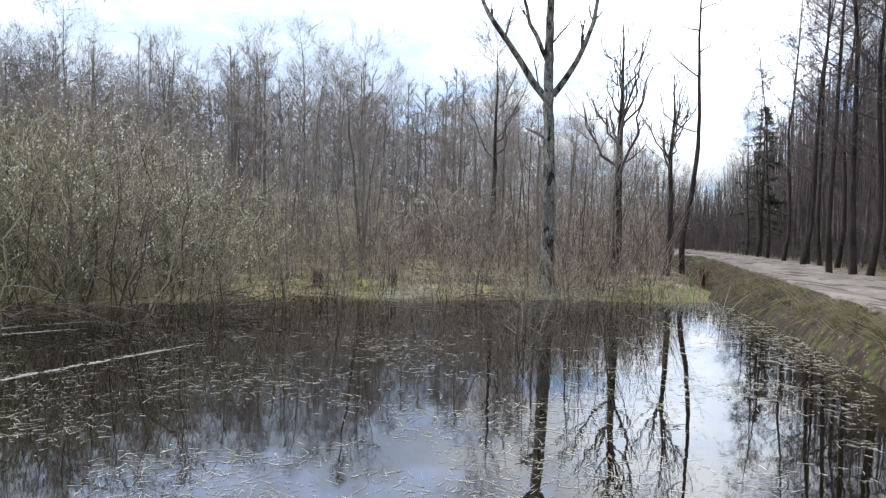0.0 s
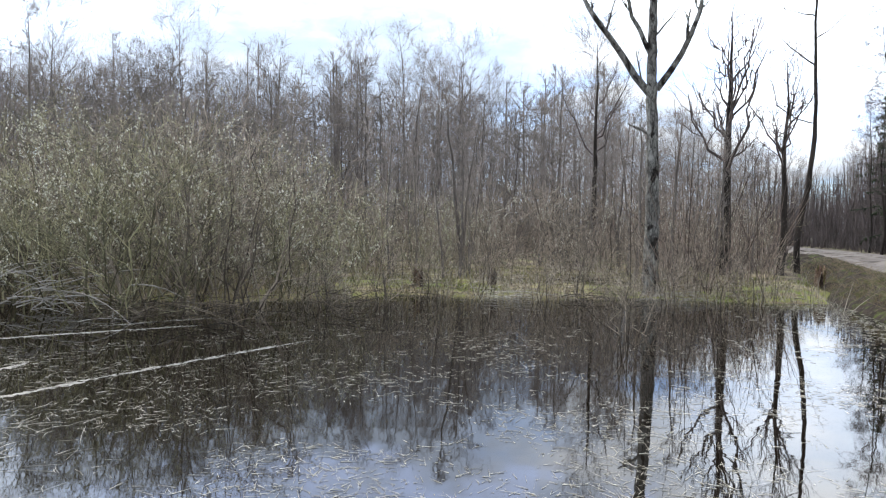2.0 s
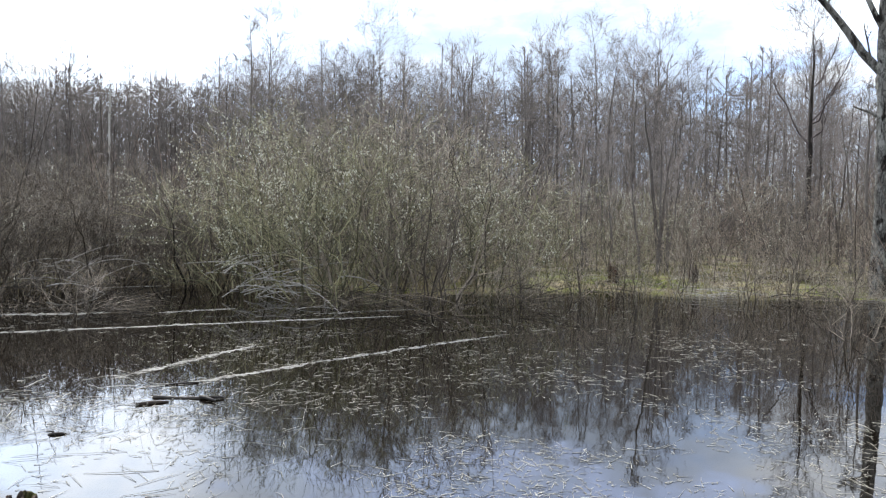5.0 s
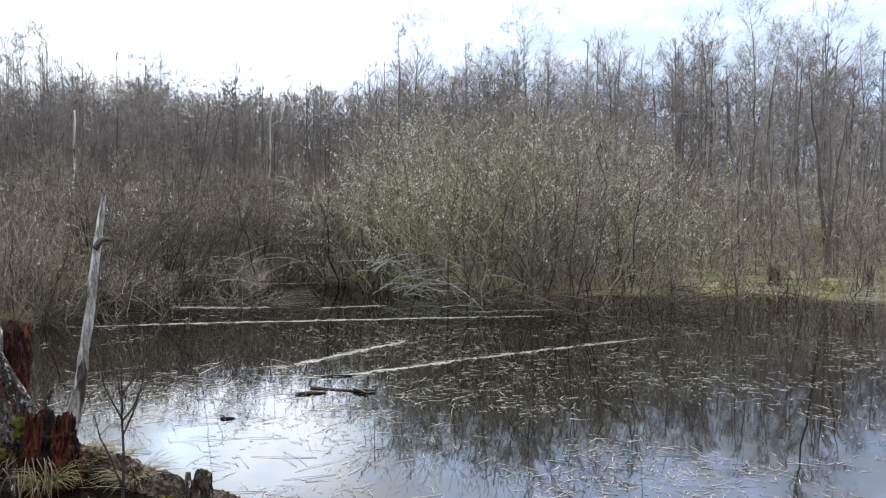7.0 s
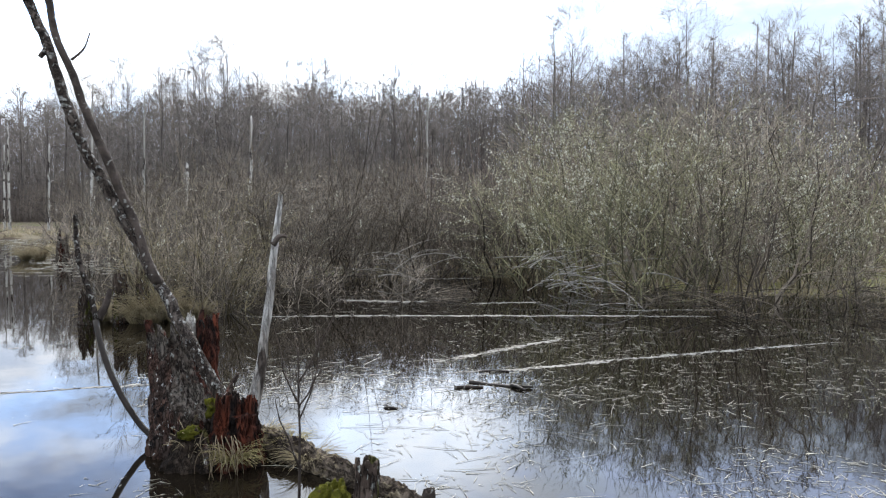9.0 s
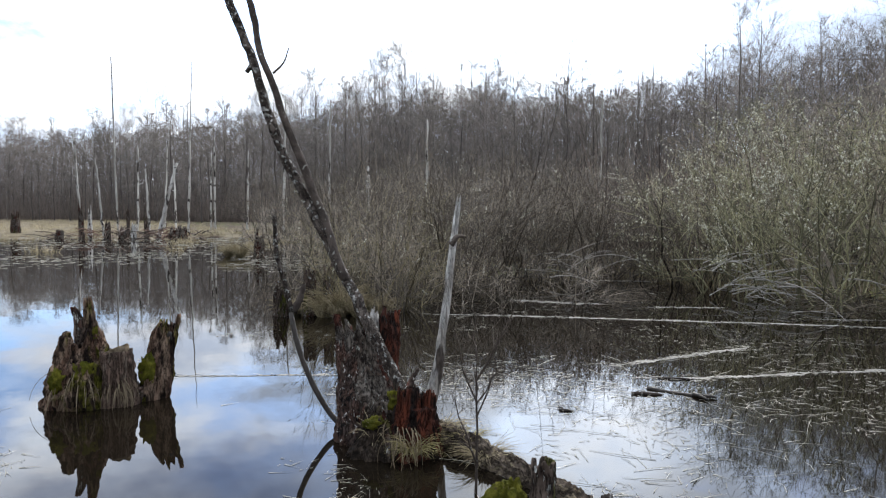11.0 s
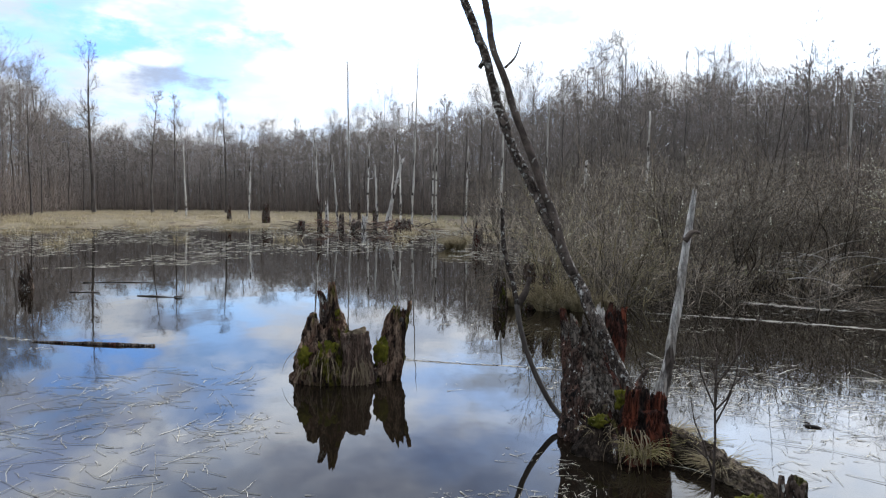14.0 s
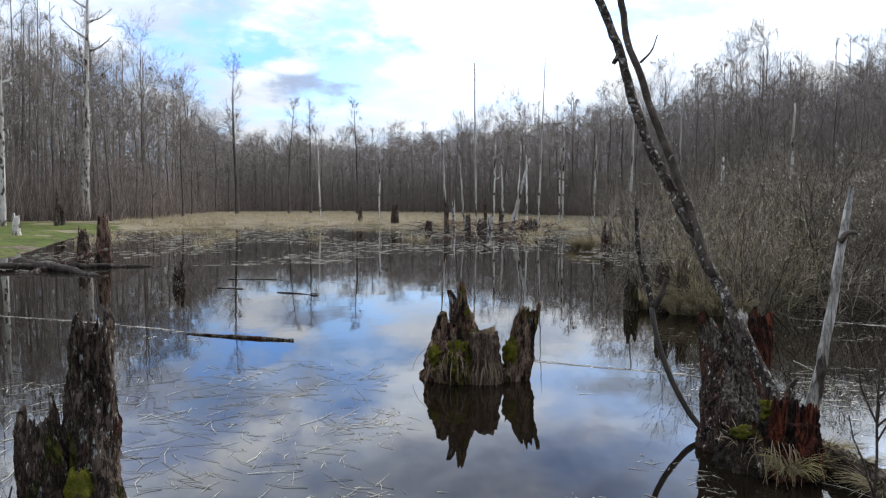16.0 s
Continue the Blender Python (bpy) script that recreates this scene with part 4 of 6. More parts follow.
def build_forked_aspen():
    """The tall half-dead tree at the far shore, with bare forked limbs."""
    tree = thing("forked_tree", "tall half-dead grey tree with bare forked limbs at the shore", "tree", at=(2.4, 18.75, 0), turn=-6)
    part("trunk", limb_mesh("trunk", [(0, 0, -0.4), (0.0, 0, 1.5), (-0.04, 0, 3.6), (-0.1, 0, 5.2), (-0.12, 0, 7.5), (-0.1, 0.1, 9.6)], 0.20, 0.06, 3, 14, 60, 0.03, 0.22), STEMGREY, tree)
    side_limb("limb", tree, [(-0.14, 5.0), (-0.6, 5.6), (-1.05, 6.3), (-1.5, 6.9), (-1.85, 7.6), (-2.2, 8.6)], 0.10, 41, STEMGREY, tree)
    side_limb("limb", tree, [(-0.12, 5.9), (-0.4, 6.5), (-0.65, 7.1), (-0.8, 7.7), (-1.0, 8.8)], 0.065, 42, STEMGREY, tree)
    side_limb("limb", tree, [(0.0, 5.1), (0.35, 5.6), (0.7, 6.2), (0.95, 6.9), (1.08, 7.6), (1.2, 8.7)], 0.09, 43, STEMGREY, tree)
    side_limb("limb", tree, [(-0.1, 4.0), (-0.4, 4.15), (-0.66, 4.3)], 0.05, 44, STEMGREY, tree, 0.2, 2)
    side_limb("limb", tree, [(-0.14, 4.9), (-0.35, 5.4), (-0.5, 6.1)], 0.035, 45, STEMGREY, tree, 0.3, 3)
    side_limb("limb", tree, [(-0.08, 6.4), (0.2, 6.7), (0.5, 7.1)], 0.03, 46, STEMGREY, tree, 0.4, 4)


def build_round_alder(az, d, height, fork, r0, seed, label):
    """A tree that forks low into a round crown of rising limbs."""
    rng = np.random.default_rng(seed)
    tree = thing("alder_tree", label, "tree", at=spot(az, d), turn=az)
    trunk = Tubes()
    p = wander([(0, 0, -0.3), (0.05, 0, fork * 0.5), (0, 0, fork), (0.05, 0.1, height * 0.8), (0.0, 0.1, height)], 12, seed, 0.06)
    r = r0 * (1 - np.linspace(0, 1, 12) ** 1.2) + 0.012
    trunk.add(p, r, 8)
    part("trunk", trunk.mesh("trunk"), SHADEBARK, tree)
    crown = Tubes()
    lp, lr = shoots(rng, crown, p[None], r[None], 19, height * 0.52, 7, 5, 0.25, 0.95, fork / height * 0.85, 0.2, 0.5, 0.75)
    sp, sr = shoots(rng, crown, lp, lr, 7, height * 0.17, 4, 3, 0.35, 0.5, 0.2, 0.6, 0.6)
    shoots(rng, crown, sp, np.maximum(sr, 0.006), 6, height * 0.08, 2, 3, 0.4, 0.4, 0.15, 0.7, 0.8)
    part("crown", crown.mesh("crown"), SHADETWIG, tree)


def build_crooked_tree():
    """The thin crooked tree beside the track."""
    tree = thing("crooked_tree", "thin crooked dark tree beside the track", "tree", at=spot(-17.4, 29.5), turn=-17)
    part("trunk", limb_mesh("trunk", [(-0.05, 0, -0.2), (-0.1, 0, 1.6), (0.18, 0, 3.3), (0.35, 0, 5.2), (0.28, 0, 7.6), (0.25, 0, 9.4), (0.3, 0, 12.2)], 0.115, 0.025, 8, 8, 22, 0.05, 0.15), SHADEBARK, tree)
    for k, (z, dx, up) in enumerate(((7.7, -1.4, 1.3), (8.6, 0.9, 0.8), (9.4, -1.1, 0.4), (10.2, 0.9, 0.5), (10.8, -0.8, 0.6), (5.6, -1.0, 0.5), (11.4, 0.5, 0.7))):
        side_limb("limb", tree, [(0.28, z), (0.28 + dx * 0.5, z + up * 0.4), (0.28 + dx, z + up)], 0.03, 60 + k, SHADETWIG, tree, 0.9, 8)


def build_pole_tree(name, label, category, group, az, d, height, r0, mat, lean=0.0, seed=1, limbs=0, snapped=True):
    """A dead stem: a pole, whole or snapped, with a few stubs."""
    tree = thing(name, label, category, group, at=spot(az, d), turn=az)
    part("trunk", limb_mesh("trunk", [(0, 0, -0.3), (lean * 0.4, 0, height * 0.4), (lean * 0.75, 0, height * 0.75), (lean, 0, height)], r0, r0 * (0.45 if snapped else 0.12), seed, 7, 16, 0.06, 0.3), mat, tree)
    for k in range(limbs):
        f = 0.45 + 0.5 * (k + 0.5) / limbs
        side = -1 if (k + seed) % 2 else 1
        side_limb("limb", tree, [(lean * f, height * f), (lean * f + side * height * 0.05, height * (f + 0.03)), (lean * f + side * height * 0.09, height * (f + 0.07))], r0 * 0.25, seed + 10 * k, mat, tree, height * 0.06, 4)
    return tree


STEMGREY = surface("grey_aspen_bark", ((0.25, 0.245, 0.225), (0.13, 0.122, 0.11)), 5.0, 0.9, 0.9, (1, 1, 0.5), fleck=(((0.035, 0.03, 0.026), 4.0, 0.54, 0.62), ((0.26, 0.26, 0.23), 7.0, 0.60, 0.66)), crack=0.65)
build_forked_aspen()
build_round_alder(-12.4, 24.8, 8.6, 3.9, 0.17, 71, "alder with a round crown of rising bare limbs")
build_round_alder(-16.2, 26.5, 7.2, 4.4, 0.12, 73, "slim bare alder forking high, near the track")
build_crooked_tree()
build_round_alder(-3.0, 41, 11.8, 6.5, 0.15, 75, "tall bare alder with a pointed crown")

# roadside trees beyond the track: tall stems, colour darkened as in shade


def build_roadside():
    rng = np.random.default_rng(81)
    first = None
    for az, d, h in ((-27.0, 26.5, 15), (-28.4, 25.5, 16), (-29.3, 25, 15), (-31.5, 23.5, 16), (-25.2, 33, 15), (-24.0, 38, 14), (-23.0, 44, 13), (-26.4, 36, 14), (-30.3, 34, 17), (-22.3, 46, 11), (-25.6, 36, 15), (-21.6, 52, 10), (-27.4, 34, 15)):
        if first is None:
            tubes = grow_tree(181, 15.0, 0.085, 50, 2.2, 6, 7, 0.14, 0.2, 0.5, 0.4)
            first = made = tree_thing("roadside_alder", "tall dark alder in the row along the track", "tree", "alders along the track", tubes, (SHADEBARK, SHADETWIG))
        else:
            made = copy_thing(first, Matrix.Identity(4))
        x, y, _ = spot(az, d)
        made.matrix_basis = pose(x, y, 0.5, rng.normal() * 2, rng.normal() * 2, rng.random() * 360) @ Matrix.Diagonal((h / 15, h / 15, h / 15, 1))


def build_spruce(az, d, height, seed):
    rng = np.random.default_rng(seed)
    tree = thing("spruce_tree", "dark green spruce among the bare trees", "tree", at=spot(az, d, 0.4))
    trunk = Tubes()
    p = np.array([(0, 0, -0.2), (0, 0, height * 0.35), (0.05, 0, height * 0.7), (0, 0, height)])
    r = np.array((0.16, 0.11, 0.06, 0.015))
    trunk.add(p, r, 6)
    part("trunk", trunk.mesh("trunk"), SHADEBARK, tree)
    crown = Tubes()
    q = wander(p, 12, 2, 0.0)
    lp, lr = shoots(rng, crown, q[None], np.interp(np.linspace(0, 3, 12), np.arange(4), r)[None], 110, height * 0.26, 4, 3, 0.3, -0.12, 0.12, 0.0, 0.2, 0.95)
    shoots(rng, crown, lp, lr * 0 + 0.03, 26, 0.4, 2, 3, 0.5, -0.3, 0.1, 0.6, 1.0)
    part("crown", crown.mesh("crown"), NEEDLES, tree)


build_roadside()
build_spruce(-22.5, 50, 9.4, 91)

# dead birches and poles that stand in the far shallows
for k, (az, d, h, r, lean) in enumerate(((71.8, 46.5, 8.6, 0.10, 0.25), (76.7, 55, 6.8, 0.10, 0.05), (77.0, 53, 5.5, 0.08, 0.1), (79.4, 50, 4.8, 0.08, -0.1), (80.2, 52, 6.5, 0.07, 0.3), (81.2, 47, 4.0, 0.09, -0.2), (82.0, 49, 5.4, 0.08, 0.1),
                                         (83.3, 50, 10.9, 0.07, -0.2), (84.2, 47, 4.6, 0.08, -0.4), (85.6, 50, 6.2, 0.10, -0.35), (65.5, 34, 3.6, 0.12, 0.05), (68.4, 46, 8.2, 0.08, 0.2), (74.4, 52, 5.6, 0.08, 0.15), (90.8, 60, 4.5, 0.1, 0.1), (95.2, 70, 6.5, 0.10, -0.2), (47.8, 40, 7.5, 0.09, 0.2), (61, 36, 6.0, 0.09, 0.1))):
    build_pole_tree("dead_birch", "dead white birch stem standing in the far shallows", "tree", "dead birches", az, d, h, r, BIRCH, lean, 200 + k, 0 if k % 3 else 2)
build_pole_tree("dead_pole", "tall bare dead pole rising above the wood", "tree", "", 78.6, 48.4, 10.9, 0.09, BIRCH, 0.35, 231, 0, False)
build_pole_tree("leaning_snag", "pale dead trunk leaning over the shallows", "tree", "", 80.7, 45.2, 4.3, 0.16, BIRCH, 1.1, 232)
build_pole_tree("birch_tree", "tall pale birch at the meadow's edge", "tree", "", 111.6, 61.5, 19.5, 0.34, BIRCH, 0.6, 233, 9, False)
build_pole_tree("birch_tree", "tall pale birch at the meadow's edge", "tree", "", 116.6, 50, 11, 0.26, BIRCH, 0.2, 234, 4, False)
for k, (az, d, h, r) in enumerate(((101.3, 92, 18.5, 0.22), (95.9, 95, 14, 0.16), (97.5, 95, 14.2, 0.16), (92.4, 90, 13.5, 0.15), (37.6, 50, 14.2, 0.14), (14.5, 42, 10.6, 0.12))):
    ob = tree_thing("tall_alder", "slender bare alder standing taller than its wood", "tree", "tall single alders", grow_tree(240 + k, h, r, 34, 0.125 * h, 6, 7, 0.34, 0.45, 0.3, 0.48), (BARK, TWIG))
    ob.matrix_basis = pose(*spot(az, d), 0, 0, 40 * k)

# ---- stumps, snags and logs in the water ----
def pad_mesh(name, at, size, seed, rough=0.7):
    """A lumpy cushion: moss, or a dark pad for the shade inside a hole."""
    rows, sides = 12, 20
    verts = []
    for k in range(rows + 1):
        e = math.pi * (k / rows - 0.5)
        for j in range(sides):
            a = 2 * math.pi * j / sides
            d = Vector((math.cos(e) * math.cos(a), math.cos(e) * math.sin(a), math.sin(e)))
            s = 1 + rough * noise.noise(d * 1.7 + Vector((seed, 0, 0))) + rough * 0.7 * noise.noise(d * 5 + Vector((0, seed, 0))) + rough * 0.5 * noise.noise(d * 12 + Vector((0, 0, seed)))
            verts.append((at[0] + d.x * size[0] * s, at[1] + d.y * size[1] * s, at[2] + d.z * size[2] * s))
    i = np.arange((rows + 1) * sides).reshape(rows + 1, sides)
    j = np.roll(i, -1, 1)
    return raw_mesh(name, verts, [np.stack([i[:-1], j[:-1], j[1:], i[1:]], -1).reshape(-1, 4)])


def hanging_grass(x, y, z, radius, count, fall, seed, label, face=(1.0, 0.0), mat=None):
    """Dead blades that hang down round a stem, on the side that face points to."""
    rng = np.random.default_rng(seed)
    a = math.atan2(face[1], face[0]) + rng.normal(size=count) * 0.4
    side = np.stack([np.cos(a), np.sin(a), 0 * a], 1)
    up = z * (0.55 + 0.55 * rng.random(count))
    foot = side * radius * 0.9 + np.stack([0 * a, 0 * a, up], 1)
    tip = side * (radius * (1.15 + 0.4 * rng.random(count)))[:, None] + np.stack([rng.normal(size=count) * 0.03, rng.normal(size=count) * 0.03, np.maximum(up - fall * (0.6 + 0.6 * rng.random(count)), -0.01)], 1)
    mid = (foot + tip) / 2 + side * 0.05 + (0, 0, 0.04)
    tubes = Tubes()
    tubes.add(bezier(foot, mid, tip, 5), (0.0022 + 0.0018 * rng.random(count))[:, None] * np.linspace(1, 0.5, 5), 3)
    ob = part("hanging_grass", tubes.mesh("hanging_grass"), mat or DEADGRASS)
    ob.matrix_basis = pose(x, y, 0)
    tagged(ob, label, "grass", "grass tufts", "stuff")


def dead_alder():
    """The rotten alder near the bank: lichened trunk, two long leaning stems, red broken stub."""
    tree = thing("dead_alder", "rotten alder in the water with lichened trunk and leaning stems", "dead tree", at=(-5.0, 2.2, 0))
    o = np.array((-5.0, 2.2, 0))

    def rel(*pts):
        return [np.array(p) - o for p in pts]

    part("trunk", snag_mesh("trunk", rel((-4.86, 2.18, -0.35), (-4.97, 2.16, 0.0), (-5.12, 2.17, 0.27), (-5.28, 2.19, 0.53), (-5.46, 2.20, 0.88)), (0.25, 0.205, 0.18, 0.155, 0.115), 2, 0.22, 0.24, 72, 60, 0.13), GREYROT, tree)
    part("bare_wood", snag_mesh("bare_wood", rel((-4.90, 2.09, -0.3), (-4.99, 2.08, 0.05), (-5.13, 2.10, 0.30), (-5.28, 2.13, 0.55), (-5.42, 2.16, 0.78)), (0.17, 0.155, 0.14, 0.115, 0.07), 5, 0.3, 0.3, 60, 60, 0.16), RUSTY, tree, "rusty bare wood where the bark is gone")
    part("moss_patch", pad_mesh("moss_patch", rel((-4.72, 2.20, 0.33))[0], (0.05, 0.05, 0.06), 3), MOSSPAD, tree, "green moss in the fork")
    part("moss_patch", pad_mesh("moss_patch", rel((-4.70, 2.02, 0.20))[0], (0.05, 0.07, 0.04), 4), MOSSPAD, tree, "yellow-green moss")
    part("leaning_stem", limb_mesh("leaning_stem", rel((-4.74, 2.36, 0.15), (-4.86, 2.29, 0.42), (-5.0, 2.21, 0.68), (-5.16, 2.14, 0.90), (-5.35, 2.10, 1.14), (-5.58, 1.94, 1.61), (-5.82, 1.76, 2.15), (-6.08, 1.62, 2.81), (-6.27, 1.49, 3.34), (-6.7, 1.2, 4.5)), 0.045, 0.026, 5, 12, 60, 0.03, 0.3), STEM, tree, "lichen-spotted leaning stem")
    part("leaning_stem", limb_mesh("leaning_stem", rel((-5.33, 2.11, 1.12), (-5.53, 1.98, 1.61), (-5.69, 1.83, 2.14), (-5.84, 1.72, 2.59), (-6.04, 1.57, 3.29), (-6.3, 1.4, 4.2)), 0.034, 0.020, 6, 10, 46, 0.03, 0.28), DARKSTEM, tree, "dark leaning stem")
    part("branch_stub", limb_mesh("branch_stub", rel((-5.88, 1.72, 2.72), (-5.86, 1.80, 2.80), (-5.88, 1.85, 2.92)), 0.010, 0.004, 7, 6, 8), DARKSTEM, tree)
    part("branch_stub", limb_mesh("branch_stub", rel((-6.06, 1.62, 2.80), (-6.06, 1.57, 2.74)), 0.022, 0.018, 8, 6, 8), STEM, tree)
    part("rotten_stub", snag_mesh("rotten_stub", rel((-4.52, 2.22, -0.3), (-4.56, 2.26, 0.1), (-4.59, 2.30, 0.38)), (0.24, 0.17, 0.115), 7, 0.14, 0.30, 96, 70, 0.24, 0.02, 1.5), REDROT, tree, "red crumbling broken stub")
    for k, (side, h, r) in enumerate(((-0.075, 0.47, 0.055), (-0.02, 0.50, 0.05), (0.035, 0.44, 0.06), (0.085, 0.46, 0.045), (0.0, 0.42, 0.07))):
        x, y = -4.57 + side * 0.40 + 0.02 * (k % 2), 2.275 + side * 0.915
        part("splinter", snag_mesh("splinter", rel((x + 0.02, y - 0.01, 0.05), (x, y, h * 0.6), (x - 0.01, y + 0.01, h)), (r * 1.3, r, r * 0.6), 90 + k, 0.25, 0.4, 28, 30, 0.2, 0.1, 2.0), REDROT, tree)
    part("root_buttress", snag_mesh("root_buttress", rel((-4.66, 2.05, -0.3), (-4.70, 2.10, 0.05), (-4.78, 2.14, 0.30)), (0.25, 0.2, 0.10), 11, 0.3, 0.35, 56, 34, 0.16), DARKROT, tree, "dark mossy root buttress")
    part("slab", snag_mesh("slab", rel((-5.50, 2.44, -0.2), (-5.56, 2.50, 0.2), (-5.62, 2.58, 0.55), (-5.68, 2.66, 0.92)), (0.13, 0.12, 0.105, 0.07), 13, 0.22, 0.35, 44, 36, 0.14), REDROT, tree, "upright red splintered slab")
    part("slab", snag_mesh("slab", rel((-5.48, 2.40, 0.0), (-5.58, 2.42, 0.4), (-5.72, 2.52, 0.9)), (0.07, 0.05, 0.03), 15, 0.2, 0.3, 28, 26, 0.14), PALE, tree, "pale splintered slab")
    for k, (a, b) in enumerate((((-4.80, 2.35, 0.30), (-4.70, 2.33, 0.42)), ((-4.74, 2.30, 0.36), (-4.80, 2.42, 0.52)), ((-4.62, 2.10, 0.14), (-4.42, 2.0, 0.02)))):
        part("root", limb_mesh("root", rel(a, (np.array(a) + b) / 2 + (0, 0, 0.03), b), 0.030, 0.012, 20 + k, 7, 10, 0.02), ROT, tree)


def white_pole():
    ob = thing("broken_pole", "bleached broken dead stem leaning out of the water", "dead stem", at=(-5.25, 2.77, 0))
    o = np.array((-5.25, 2.77, 0))
    part("stem", snag_mesh("stem", [np.array(p) - o for p in ((-5.22, 2.70, -0.3), (-5.25, 2.77, 0.06), (-5.29, 2.91, 0.58), (-5.34, 3.01, 1.16), (-5.36, 3.07, 1.48), (-5.38, 3.13, 1.82))], (0.050, 0.046, 0.037, 0.030, 0.026, 0.016), 17, 0.10, 0.22, 28, 60, 0.14, 0.04), PALE, ob)
    part("knot", limb_mesh("knot", [np.array(p) - o for p in ((-5.34, 3.03, 1.36), (-5.31, 3.09, 1.43), (-5.30, 3.13, 1.42))], 0.03, 0.012, 3, 7, 8), DARKSTEM, ob, "dark knot")


def arched_branch():
    ob = thing("arched_branch", "thin bent branch standing in the water, lichened above, wet below", "branch", at=(-5.2, 2.0, 0))
    o = np.array((-5.2, 2.0, 0))
    rel = lambda *pts: [np.array(p) - o for p in pts]
    part("wet_part", limb_mesh("wet_part", rel((-5.1, 2.10, -0.25), (-5.22, 2.04, 0.0), (-5.40, 1.95, 0.16), (-5.54, 1.88, 0.35), (-5.68, 1.83, 0.63), (-5.80, 1.83, 0.83)), 0.023, 0.021, 4, 8, 26, 0.014), DARKWET, ob, "dark wet lower part")
    part("dry_part", limb_mesh("dry_part", rel((-5.80, 1.83, 0.83), (-5.86, 1.83, 0.94), (-6.02, 1.79, 1.28), (-6.12, 1.80, 1.60)), 0.021, 0.019, 5, 8, 18, 0.015, 0.35), STEM, ob, "grey lichened upper part")
    part("hanging_stub", limb_mesh("hanging_stub", rel((-5.82, 1.86, 0.84), (-5.80, 1.92, 0.98), (-5.81, 1.94, 1.06)), 0.032, 0.018, 6, 7, 8, 0.01, 0.3), DARKSTEM, ob)


def fallen_log():
    ob = thing("fallen_log", "rotting fallen log half sunk and overgrown with grass", "log", at=(-4.3, 2.6, 0))
    o = np.array((-4.3, 2.6, 0))
    part("trunk", limb_mesh("trunk", [np.array(p) - o for p in ((-5.1, 2.5, 0.02), (-4.55, 2.55, 0.03), (-4.03, 2.60, 0.02), (-3.55, 2.63, 0.0), (-3.2, 2.64, -0.03))], 0.11, 0.075, 9, 30, 90, 0.03, 0.5), LOGWOOD, ob)
    part("moss_cushion", snag_mesh("moss_cushion", [np.array(p) - o for p in ((-3.55, 2.32, -0.15), (-3.55, 2.32, 0.05), (-3.55, 2.33, 0.14))], (0.14, 0.12, 0.05), 23, 0.3, 0.5, 40, 24, 0.25), MOSSPAD, ob, "green moss cushion")


def post_stub(x, y, height, r, seed, mat, label):
    ob = thing("stem_stub", label, "stump", "small stubs by the bank", at=(x, y, 0), turn=seed * 50)
    part("stem", snag_mesh("stem", [(0, 0, -0.3), (0.01, 0, height * 0.4), (0.02, 0.01, height)], (r * 1.15, r, r * 0.9), seed, 0.13, 0.25, 36, 30, 0.14, 0.15, 1.2), mat, ob)


